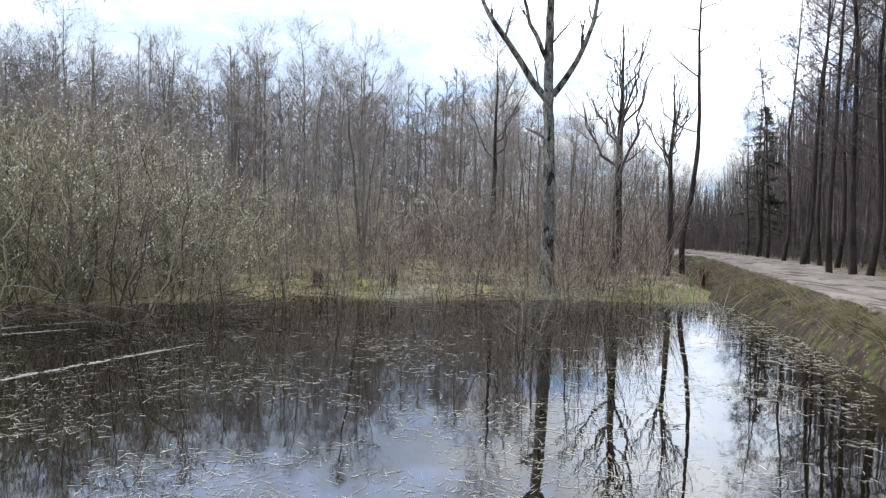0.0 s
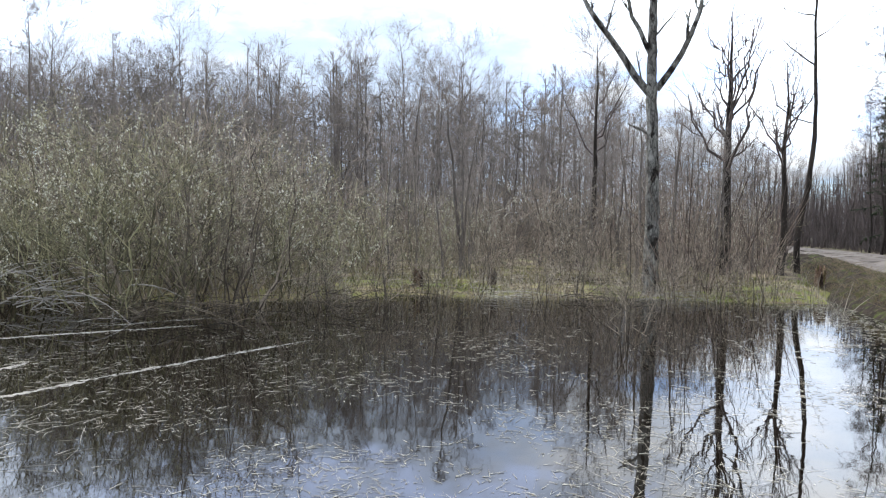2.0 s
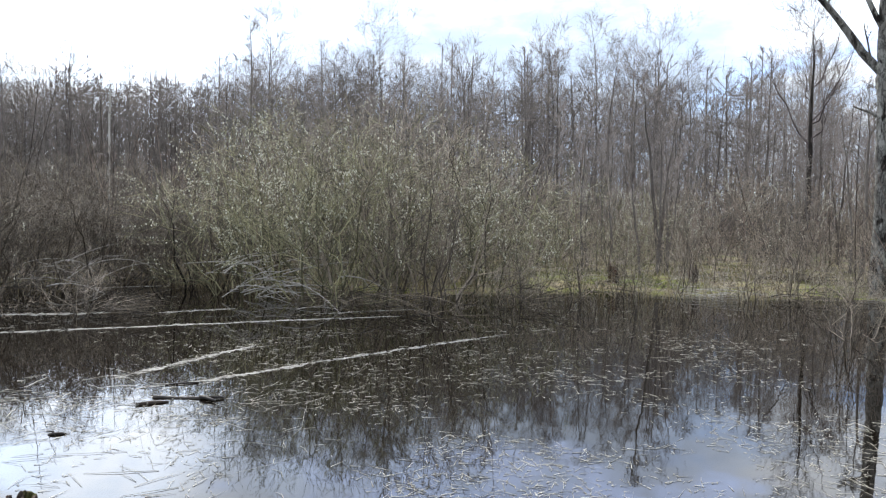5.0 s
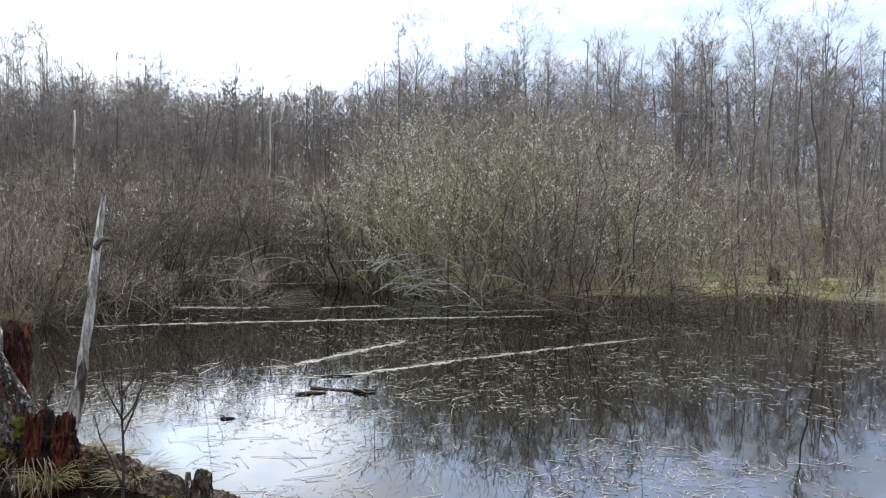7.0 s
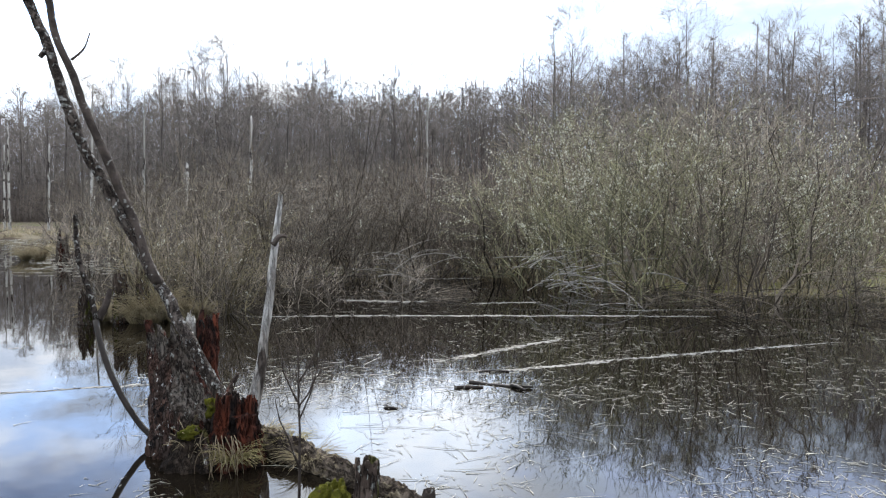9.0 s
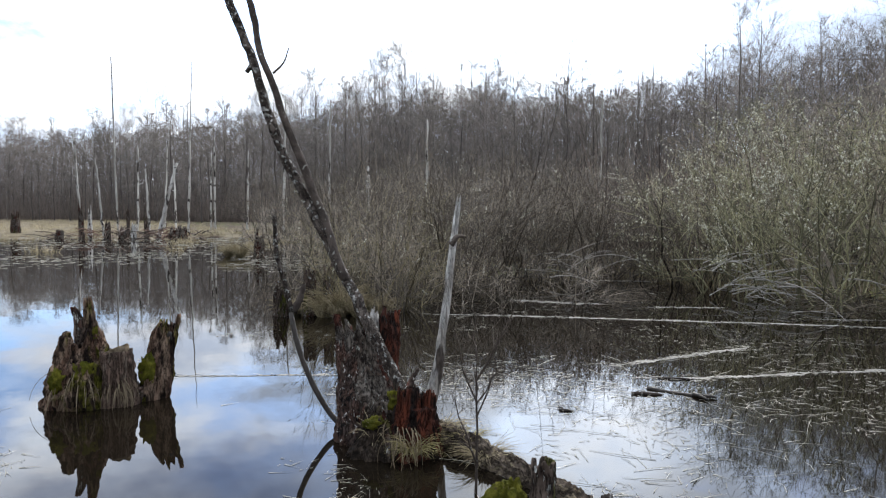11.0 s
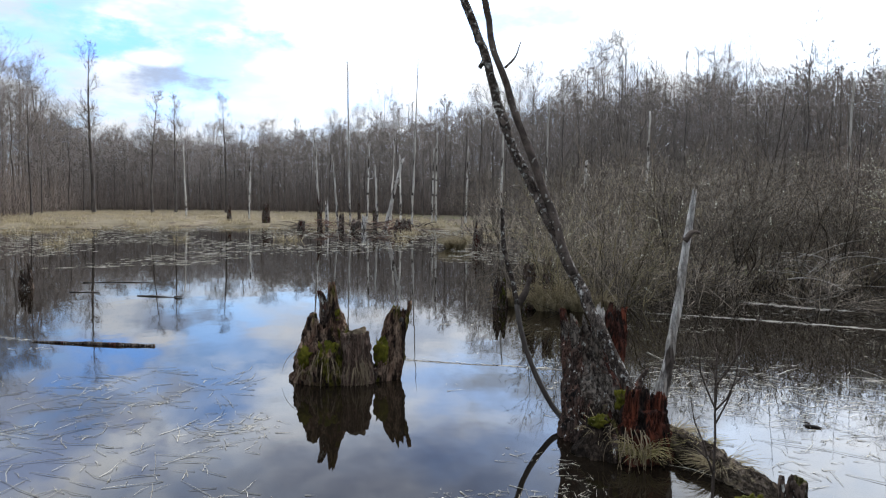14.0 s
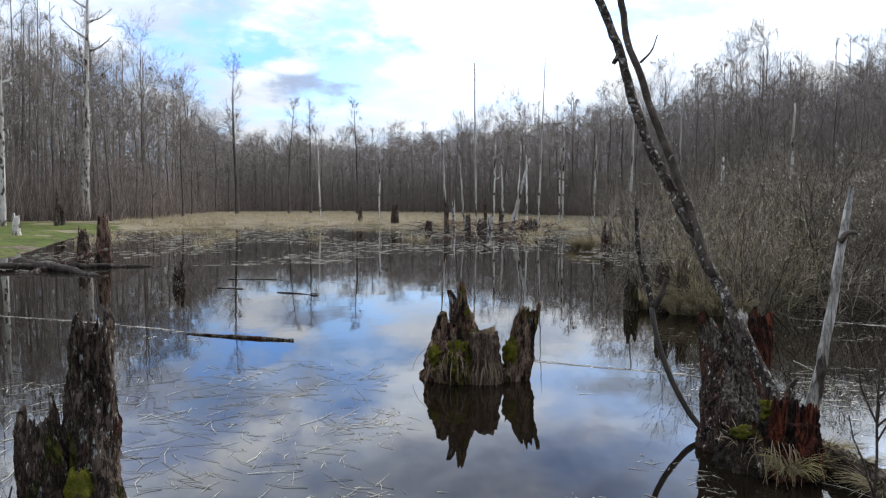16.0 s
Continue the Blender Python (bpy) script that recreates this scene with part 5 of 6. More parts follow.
def twin_stump():
    """The mossy stump with splinters, its sawn neighbour, and the leaning hollow one."""
    ob = thing("mossy_stump", "broken mossy alder stump in open water with splintered top", "stump", at=(-7.1, 0.5, 0))
    o = np.array((-7.1, 0.5, 0))
    rel = lambda *pts: [np.array(p) - o for p in pts]
    part("body", snag_mesh("body", rel((-7.12, 0.42, -0.35), (-7.14, 0.42, 0.1), (-7.16, 0.44, 0.36), (-7.18, 0.46, 0.66)), (0.35, 0.29, 0.23, 0.15), 31, 0.24, 0.26, 80, 60, 0.13), MOSSY, ob)
    part("splinter", snag_mesh("splinter", rel((-7.14, 0.50, 0.45), (-7.17, 0.50, 0.68), (-7.18, 0.49, 0.92)), (0.10, 0.06, 0.022), 33, 0.18, 0.4, 28, 26, 0.16), MOSSY, ob, "tall red-brown splinter")
    part("splinter", snag_mesh("splinter", rel((-7.16, 0.46, 0.5), (-7.18, 0.42, 0.70), (-7.20, 0.37, 0.85)), (0.07, 0.04, 0.018), 34, 0.15, 0.4, 24, 22, 0.16), ROT, ob, "dark splinter")
    sawn = part("sawn_stem", snag_mesh("sawn_stem", rel((-6.94, 0.68, -0.3), (-6.96, 0.68, 0.1), (-7.0, 0.68, 0.46)), (0.22, 0.155, 0.13), 35, 0.04, 0.20, 72, 48, 0.11, 0.03), FIBRE, ob, "sawn stem beside the stump")
    part("cut_face", limb_mesh("cut_face", rel((-7.0, 0.68, 0.40), (-7.0, 0.685, 0.445), (-7.005, 0.68, 0.462)), 0.118, 0.098, 36, 24, 7, 0.0, 0.45), CUT, sawn, "weathered sawn face")
    part("hollow_stem", snag_mesh("hollow_stem", rel((-7.0, 0.93, -0.3), (-7.04, 0.97, 0.05), (-7.10, 1.05, 0.37), (-7.15, 1.17, 0.76)), (0.15, 0.125, 0.11, 0.075), 37, 0.26, 0.3, 60, 50, 0.13, 0.5), MOSSY, ob, "leaning hollow stem with moss")
    part("moss_patch", pad_mesh("moss_patch", rel((-7.10, 0.53, 0.56))[0], (0.025, 0.04, 0.075), 6), MOSSPAD, ob, "yellow-green moss on the splinter")
    part("moss_patch", pad_mesh("moss_patch", rel((-6.93, 0.43, 0.28))[0], (0.03, 0.07, 0.09), 7), MOSSPAD, ob, "olive moss")
    part("moss_patch", pad_mesh("moss_patch", rel((-6.90, 0.22, 0.26))[0], (0.03, 0.05, 0.08), 8), MOSSPAD, ob, "olive moss")
    part("moss_patch", pad_mesh("moss_patch", rel((-6.97, 0.94, 0.24))[0], (0.03, 0.07, 0.14), 9), MOSSPAD, ob, "olive moss on the leaning stem")
    # dark pad in place of a hollow: the hole's shade put into its colour
    part("hole", pad_mesh("hole", rel((-7.045, 1.13, 0.52))[0], (0.02, 0.028, 0.05), 10, 0.2), DARKWET, ob, "dark rotted hole")
    part("root", snag_mesh("root", rel((-6.98, 0.82, -0.2), (-7.0, 0.84, 0.06), (-7.02, 0.85, 0.16)), (0.17, 0.13, 0.06), 38, 0.2, 0.4, 40, 24, 0.16), ROT, ob)


def bank_snag():
    """Two rotten stems close to the camera's bank."""
    ob = thing("rotten_stump", "tall rotten stump by the bank, bark flaking, moss at foot", "stump", at=(-3.95, -1.7, 0))
    o = np.array((-3.95, -1.7, 0))
    rel = lambda *pts: [np.array(p) - o for p in pts]
    part("tall_stem", snag_mesh("tall_stem", rel((-3.90, -1.62, -0.3), (-3.92, -1.63, 0.05), (-3.94, -1.64, 0.35), (-3.98, -1.645, 0.76), (-3.985, -1.63, 1.14)), (0.20, 0.15, 0.12, 0.10, 0.075), 41, 0.14, 0.28, 64, 64, 0.13), ROT, ob)
    part("short_stem", snag_mesh("short_stem", rel((-3.82, -1.78, -0.3), (-3.83, -1.80, 0.2), (-3.84, -1.83, 0.48), (-3.85, -1.85, 0.76)), (0.14, 0.11, 0.10, 0.08), 43, 0.3, 0.25, 56, 44, 0.13, 0.25), ROT, ob)
    part("moss_patch", snag_mesh("moss_patch", rel((-3.79, -1.65, 0.16), (-3.80, -1.65, 0.28), (-3.82, -1.65, 0.42)), (0.04, 0.055, 0.03), 45, 0.2, 0.4, 30, 20, 0.2), MOSSPAD, ob, "yellow-green moss")
    part("twig", limb_mesh("twig", rel((-3.62, -1.95, -0.1), (-3.68, -1.92, 0.2), (-3.72, -1.90, 0.34)), 0.008, 0.004, 46, 6, 8), DARKWET, ob)


def far_snag(name, label, category, group, x, y, height, r, seed, mat, lean=0.0, jag=0.25):
    ob = thing(name, label, category, group, at=(x, y, 0), turn=seed * 37)
    part("stem", snag_mesh("stem", [(0, 0, -0.3), (lean * 0.4, 0, height * 0.45), (lean, 0, height)], (r * 1.35, r, r * 0.7), seed, jag, 0.32, 26, 24, 0.14), mat, ob)
    return ob


def drift(name, label, pts, r0, r1, seed, mat, forks=()):
    """A floating branch or log."""
    a = np.array((*pts[0], 0.0))
    ob = thing(name, label, "driftwood", "driftwood on the pond", at=a)
    part("stem", limb_mesh("stem", [np.array((*p, z)) - a for p, z in zip(pts, (0.0, 0.004, 0.0, 0.0, 0.0))], r0, r1, seed, 8, 16, 0.015, 0.25), mat, ob)
    for k, f in enumerate(forks):
        part("fork", limb_mesh("fork", [np.array((*q, z)) - a for q, z in zip(f, (0.015, 0.02, 0.015))], r1 * 1.1, r1 * 0.5, seed + 3 + k, 6, 9, 0.01, 0.2), mat, ob)


PEELED = surface("peeled_red_wood", ((0.26, 0.16, 0.12), (0.13, 0.085, 0.07)), 4.0, 0.9, 0.4)
LOGWOOD = surface("rotting_log_wood", ((0.055, 0.042, 0.033), (0.13, 0.102, 0.078)), 10.0, 0.95, 1.0, (0.3, 1, 1), fleck=(((0.22, 0.18, 0.12), 22.0, 0.56, 0.64), ((0.07, 0.072, 0.018), 5.0, 0.58, 0.66)), crack=0.6)
RUSTY = surface("rusty_bare_wood", ((0.085, 0.048, 0.036), (0.05, 0.036, 0.03)), 10.0, 0.95, 1.0, (1, 1, 0.4), fleck=(((0.34, 0.33, 0.31), 42.0, 0.62, 0.66), ((0.014, 0.011, 0.010), 14.0, 0.58, 0.63)), crack=0.65)
DEADGRASS = island("dead_brown_grass", (0.09, 0.065, 0.04), (0.30, 0.235, 0.15), 0.8)
DARKSTEM = surface("dark_stem_bark", ((0.05, 0.04, 0.034), (0.10, 0.08, 0.068)), 8.0, 0.9, 0.8, fleck=((0.30, 0.29, 0.26), 18.0, 0.62, 0.68))
MOSSPAD = surface("moss_cushion", ((0.075, 0.078, 0.010), (0.15, 0.14, 0.018)), 14.0, 1.0, 1.0, fleck=((0.10, 0.08, 0.03), 20.0, 0.56, 0.66))
dead_alder()
white_pole()
arched_branch()
fallen_log()
post_stub(-3.36, 2.40, 0.32, 0.065, 51, ROT, "short rotten stub beside the log")
post_stub(-3.02, 2.55, 0.20, 0.035, 52, DARKSTEM, "thin dark stub beside the log")
twin_stump()
bank_snag()
far_snag("red_snag", "tall red-brown snag with bark peeled", "snag", "", -21.5, -8.1, 1.32, 0.18, 61, surface("peeled_snag", ((0.27, 0.17, 0.125), (0.10, 0.066, 0.05)), 5.0, 0.9, 0.8, (1, 1, 0.3), fleck=((0.05, 0.037, 0.03), 6.0, 0.54, 0.62), crack=0.6), 0.0, 0.1)
far_snag("dark_snag", "dark snag beside the peeled one", "snag", "", -21.7, -8.7, 1.0, 0.15, 62, ROT, -0.05)
far_snag("pointed_stump", "small pointed dark stump in open water", "stump", "", -15.15, -4.3, 0.50, 0.11, 63, ROT, 0.0, 0.5)
far_snag("grey_snag", "grey pointed snag in the channel", "snag", "", -25.2, 7.35, 1.10, 0.16, 64, GREYROT, -0.1, 0.5)
far_snag("island_snag", "dark broken snag on the tussock island", "snag", "snags of the tussock island", -11.1, 3.95, 0.85, 0.10, 65, ROT, 0.0, 0.35)
far_snag("island_snag", "dark broken snag on the tussock island", "snag", "snags of the tussock island", -11.0, 4.25, 0.95, 0.09, 66, ROT, 0.05, 0.3)
far_snag("island_snag", "dark broken snag on the tussock island", "snag", "snags of the tussock island", -11.3, 3.55, 0.6, 0.10, 67, ROT, 0.0, 0.4)
far_snag("shore_stump", "brown broken stump at the mossy shore", "stump", "stumps at the mossy shore", -3.3, 17.9, 0.75, 0.12, 68, MOSSY, 0.05, 0.4)
far_snag("shore_stump", "brown broken stump at the mossy shore", "stump", "stumps at the mossy shore", -1.5, 18.6, 0.75, 0.10, 69, ROT, 0.0, 0.3)
far_snag("mossy_post", "mossy stump at the foot of the track bank", "stump", "", 7.25, 21.4, 0.95, 0.15, 70, MOSSY, 0.05, 0.4)
for k, (az, d, h, r) in enumerate(((85.6, 45, 2.3, 0.16), (85.1, 45.5, 1.9, 0.14), (84.0, 44, 1.2, 0.2), (83.0, 44, 0.8, 0.3), (82.3, 43, 1.1, 0.16), (81.4, 44, 1.5, 0.14), (79.6, 42, 0.8, 0.35), (79.0, 41, 0.9, 0.3), (89.6, 52, 1.8, 0.3), (92.2, 56, 1.6, 0.2), (115.8, 37, 1.2, 0.2), (113.4, 48, 2.6, 0.16), (113.0, 48, 1.8, 0.14), (87.0, 44, 0.7, 0.25), (82.6, 46, 2.0, 0.12))):
    far_snag("shallows_snag", "broken grey snag in the far shallows", "snag", "snags in the far shallows", *spot(az, d)[:2], h, r * 0.75, 80 + k, (GREYROT, BIRCH, ROT)[k % 3] if h > 1.0 else GREYROT, 0.1 * (k % 3 - 1), 0.35)
for label, mat, r, pts in (("grey fallen trunk propped on the peeled snag", GREYROT, 0.075, ((-17.6, -8.6, -0.06), (-18.4, -8.3, 0.03), (-19.4, -8.0, 0.18), (-20.7, -7.7, 0.36))), ("long dark fallen trunk lying in the shallows", DARKSTEM, 0.12, ((-19.4, -9.4, 0.10), (-18.6, -8.4, 0.07), (-17.8, -7.4, 0.03), (-16.9, -6.5, -0.05))),
                           ("long dark fallen trunk lying in the shallows", DARKSTEM, 0.08, ((-18.6, -9.6, 0.08), (-18.9, -8.2, 0.06), (-19.2, -7.0, 0.03), (-19.4, -5.9, -0.03)))):
    log = thing("fallen_log", label, "log", "fallen trunks by the snag", at=pts[0])
    part("stem", limb_mesh("stem", [np.array(p) - pts[0] for p in pts], r, r * 0.6, len(label) + int(r * 100), 10, 24, 0.05, 0.3), mat, log)
drift("forked_stick", "dark forked stick floating on the water", [(-13.77, -2.19), (-13.6, -1.85), (-13.45, -1.55)], 0.016, 0.014, 74, DARKWET, [[(-13.45, -1.55), (-13.42, -1.48), (-13.5, -1.40)], [(-13.45, -1.55), (-13.38, -1.5), (-13.3, -1.42)]])
drift("floating_stick", "short dark stick floating on the water", [(-14.54, -3.42), (-14.42, -3.15), (-14.33, -2.9)], 0.014, 0.009, 75, DARKWET)
drift("floating_stick", "thin dark stick floating on the water", [(-16.09, -3.53), (-16.08, -3.0), (-15.9, -2.2)], 0.012, 0.008, 76, DARKWET)
drift("sunken_log", "grey log barely above the water", [(-9.59, -2.7), (-9.36, -2.15), (-9.18, -1.7), (-9.05, -1.32)], 0.012, 0.032, 77, GREYROT)
drift("split_driftwood", "dark split piece of driftwood", [(-5.05, 4.98), (-4.85, 5.06), (-4.66, 5.14)], 0.022, 0.018, 78, DARKWET, [[(-4.66, 5.14), (-4.58, 5.16), (-4.48, 5.24)], [(-4.66, 5.14), (-4.58, 5.12), (-4.46, 5.10)]])
drift("split_driftwood", "short grey piece of driftwood", [(-4.98, 4.72), (-4.90, 4.82), (-4.82, 4.92)], 0.02, 0.012, 79, DARKSTEM)
drift("floating_stick", "thin dark stick floating on the water", [(-5.35, 5.35), (-5.2, 5.5), (-5.1, 5.62)], 0.012, 0.008, 80, DARKWET)
drift("bark_chip", "small dark bark chip on the water", [(-4.90, 3.80), (-4.86, 3.83), (-4.81, 3.87)], 0.016, 0.009, 82, DARKWET, [[(-4.88, 3.82), (-4.90, 3.84), (-4.94, 3.83)]])

# ---- grass, twigs, straw and froth ----
def sapling(x, y, height, seed):
    ob = thing("sapling", "thin leafless sapling by the water", "sapling", at=(x, y, 0))
    rng = np.random.default_rng(seed)
    stem = wander([(0, 0, -0.2), (0.0, 0.02, height * 0.5), (0.02, 0.0, height)], 8, seed, 0.01)
    r = np.linspace(0.011, 0.006, 8)
    part("stem", limb_mesh("stem", stem, 0.011, 0.004, seed, 6, 12, 0.006), DARKSTEM, ob)
    tubes = Tubes()
    lp, lr = shoots(rng, tubes, stem[None], r[None], 8, height * 0.75, 5, 4, 0.4, 0.7, 0.35, 0.8, 0.9, 0.4)
    shoots(rng, tubes, lp, lr, 3, height * 0.2, 2, 3, 0.4, 0.4, 0.2, 0.7, 0.8)
    part("branchwork", tubes.mesh("branchwork"), DARKSTEM, ob)


def tuft(x, y, z, seed, blades, radius, length, mat, label, droop=0.6, thick=0.004):
    ob = part("grass_tuft", tuft_mesh("grass_tuft", seed, blades, radius, length, droop, thick), mat)
    ob.matrix_basis = pose(x, y, z, 0, 0, seed * 31)
    return tagged(ob, label, "grass", "grass tufts", "stuff")


def twig_heap(x, y, count, length, height, seed, mat, label, r=0.012, turn=0.0):
    """A heap of crossing dead branches at the water."""
    rng = np.random.default_rng(seed)
    tubes = Tubes()
    a = rng.normal(size=count) * 0.5 + turn
    foot = np.stack([rng.normal(size=count) * length * 0.4, rng.normal(size=count) * length * 0.3, -0.05 + height * rng.random(count)], 1)
    ln = length * (0.5 + 0.7 * rng.random(count))
    top = foot + np.stack([np.cos(a) * ln, np.sin(a) * ln, (rng.random(count) - 0.55) * height * 1.4], 1)
    top[:, 2] = np.maximum(top[:, 2], -0.05)
    mid = (foot + top) / 2 + np.stack([0 * a, 0 * a, height * 0.5 * rng.random(count)], 1)
    p = bezier(foot, mid, top, 6)
    rr = (r * (0.6 + 0.8 * rng.random(count)))[:, None] * np.linspace(1, 0.35, 6)
    tubes.add(p, rr, 4)
    shoots(rng, tubes, p, rr, 4, length * 0.35, 3, 3, 0.4, 0.1, 0.3, 0.8, 0.6)
    ob = part("brush_heap", tubes.mesh("brush_heap"), mat)
    ob.matrix_basis = pose(x, y, 0)
    return tagged(ob, label, "branches", "heaps of dead branches", "stuff")


def straw_field():
    """Bleached straws afloat: thick drifts and single ones."""
    rng = np.random.default_rng(131)
    k = 52000
    d = 3.4 + 22 * rng.random(k) ** 1.5
    az = -30 + 147 * rng.random(k)
    x, y = -np.sin(np.radians(az)) * d, np.cos(np.radians(az)) * d
    drift_ = lumps(x, y, 1.7, 21.0) * 0.7 + lumps(x, y, 0.6, 31.0) * 0.6
    open_ = np.where((az > 70) & (d > 4.4), 0.5, np.where(az > 45, 0.16, -0.02)) + np.clip((d - 8.5) / 14, 0, 0.45) + 0.45 * (rng.random(k) - 0.5)
    keep = (shore_distance(x, y) < -0.1) & (drift_ > open_)
    x, y, d, az = (q[keep][:15000] for q in (x, y, d, az))
    k = len(x)
    a = rng.random(k) * np.pi
    ln = 0.016 + 0.08 * rng.random(k) ** 2.0
    way = np.stack([np.cos(a), np.sin(a), 0 * a], 1) * ln[:, None]
    c = np.stack([x, y, np.full(k, 0.003)], 1)
    tubes = Tubes()
    tubes.add(np.stack([c - way, c + way + (0, 0, 0.003)], 1), (0.0013 + 0.0016 * rng.random(k))[:, None] * np.ones(2), 3)
    # long curved reeds in the open corner and before the dead alder
    for count, near, far, low, high in ((520, 3.5, 8.0, 92, 118), (200, 4.2, 8.5, 34, 62)):
        d = near + (far - near) * rng.random(count)
        az = low + (high - low) * rng.random(count)
        x, y = -np.sin(np.radians(az)) * d, np.cos(np.radians(az)) * d
        a = np.radians(az) + rng.normal(size=count) * 1.1 + 2.3
        ln = 0.05 + 0.20 * rng.random(count) ** 2
        way = np.stack([np.cos(a), np.sin(a), 0 * a], 1) * ln[:, None]
        c = np.stack([x, y, np.full(count, 0.003)], 1)
        tubes.add(np.stack([c - way, c + np.cross(way, (0, 0, 1)) * rng.normal(size=(count, 1)) * 0.14 + (0, 0, 0.004), c + way], 1), (0.0011 + 0.0012 * rng.random(count))[:, None] * np.array((1, 0.9, 0.5)), 3)
    # thin mats far out, that streak the water
    k = 9000
    d = 20 + 30 * rng.random(k)
    az = 62 + 56 * rng.random(k)
    x, y = -np.sin(np.radians(az)) * d, np.cos(np.radians(az)) * d
    keep = (shore_distance(x, y) < -0.2) & (lumps(x * 0.5, y, 3.0, 41.0) + 0.5 * (rng.random(k) - 0.5) > 0.2 - np.clip((d - 14) / 60, 0, 0.35))
    x, y, az = x[keep], y[keep], az[keep]
    k = len(x)
    a = np.radians(az) + rng.normal(size=k) * 0.5
    ln = 0.03 + 0.16 * rng.random(k) ** 2
    way = np.stack([np.cos(a), np.sin(a), 0 * a], 1) * ln[:, None]
    c = np.stack([x, y, np.full(k, 0.003)], 1)
    tubes.add(np.stack([c - way, c + (0, 0, 0.004), c + way], 1), (0.002 + 0.0025 * rng.random(k))[:, None] * np.ones(3), 3)
    # scum washed against the bank's foot
    k = 1900
    y = 9 + 13 * rng.random(k)
    x = bank_foot(y) - 0.1 - np.abs(rng.normal(size=k)) * (0.10 + 0.06 * y)
    a = rng.random(k) * np.pi
    ln = 0.02 + 0.06 * rng.random(k) ** 2
    way = np.stack([np.cos(a), np.sin(a), 0 * a], 1) * ln[:, None]
    c = np.stack([x, y, np.full(k, 0.003)], 1)
    tubes.add(np.stack([c - way, c + (0, 0, 0.004), c + way], 1), (0.0010 + 0.0014 * rng.random(k))[:, None] * np.ones(3), 3)
    tagged(part("floating_straw", tubes.mesh("floating_straw"), STRAW), "bleached straw and reed bits floating on the pond", "straw", kind="stuff")


def froth(points, width, seed, label="pale streak of froth and pollen on the water"):
    """A thin streak of froth with frayed rims and gaps, and straws caught in it."""
    rng = np.random.default_rng(seed)
    n = 420
    p = wander([(*q, 0.0) for q in points], n, seed, 0.03) * (1, 1, 0)
    t = unit(np.gradient(p, axis=0))
    s = np.cross(t, (0, 0, 1))
    f = np.linspace(0, 1, n)
    rims = [np.array([max(0.12, 0.62 + 0.9 * noise.noise((a * 14, seed, q)) + 0.6 * noise.noise((a * 60, seed, q + 2)) + 0.5 * noise.noise((a * 170, seed, q + 5))) for a in f]) * width for q in (0.2, 5.2)]
    end = np.minimum(1, np.minimum(f, 1 - f) * 8)
    wl, wr = rims[0] * end, rims[1] * end
    z = np.array((0, 0, 1.0))
    rows = np.stack([p + s * wl[:, None] + z * 0.001, p + s * (wl * 0.5)[:, None] + z * 0.004, p - s * (wr * 0.5)[:, None] + z * 0.004, p - s * wr[:, None] + z * 0.001], 1)
    i = np.arange(n * 4).reshape(n, 4)
    quads = np.stack([i[:-1, :-1], i[:-1, 1:], i[1:, 1:], i[1:, :-1]], -1)
    whole = np.array([[noise.noise((a * 45, seed, 3.0 * c)) < 0.34 for c in range(3)] for a in f[:-1]])
    ob = part("froth_streak", raw_mesh("froth_streak", rows.reshape(-1, 3), [quads[whole]]), FROTH)
    tagged(ob, label, "froth", "froth streaks", "stuff")
    k = int(18 * np.linalg.norm(np.diff(p, axis=0), axis=1).sum())
    at = p[rng.integers(n, size=k)] + s[rng.integers(n, size=k)] * (rng.normal(size=k) * width * 1.1)[:, None] + z * 0.005
    a = rng.random(k) * np.pi
    way = np.stack([np.cos(a), np.sin(a), 0 * a], 1) * (0.03 + 0.07 * rng.random(k))[:, None]
    tubes = Tubes()
    tubes.add(np.stack([at - way, at + way], 1), (0.0015 + 0.0015 * rng.random(k))[:, None] * np.ones(2), 3)
    tagged(part("caught_straw", tubes.mesh("caught_straw"), STRAW, ob, "bleached straws caught in the froth"), kind="stuff")


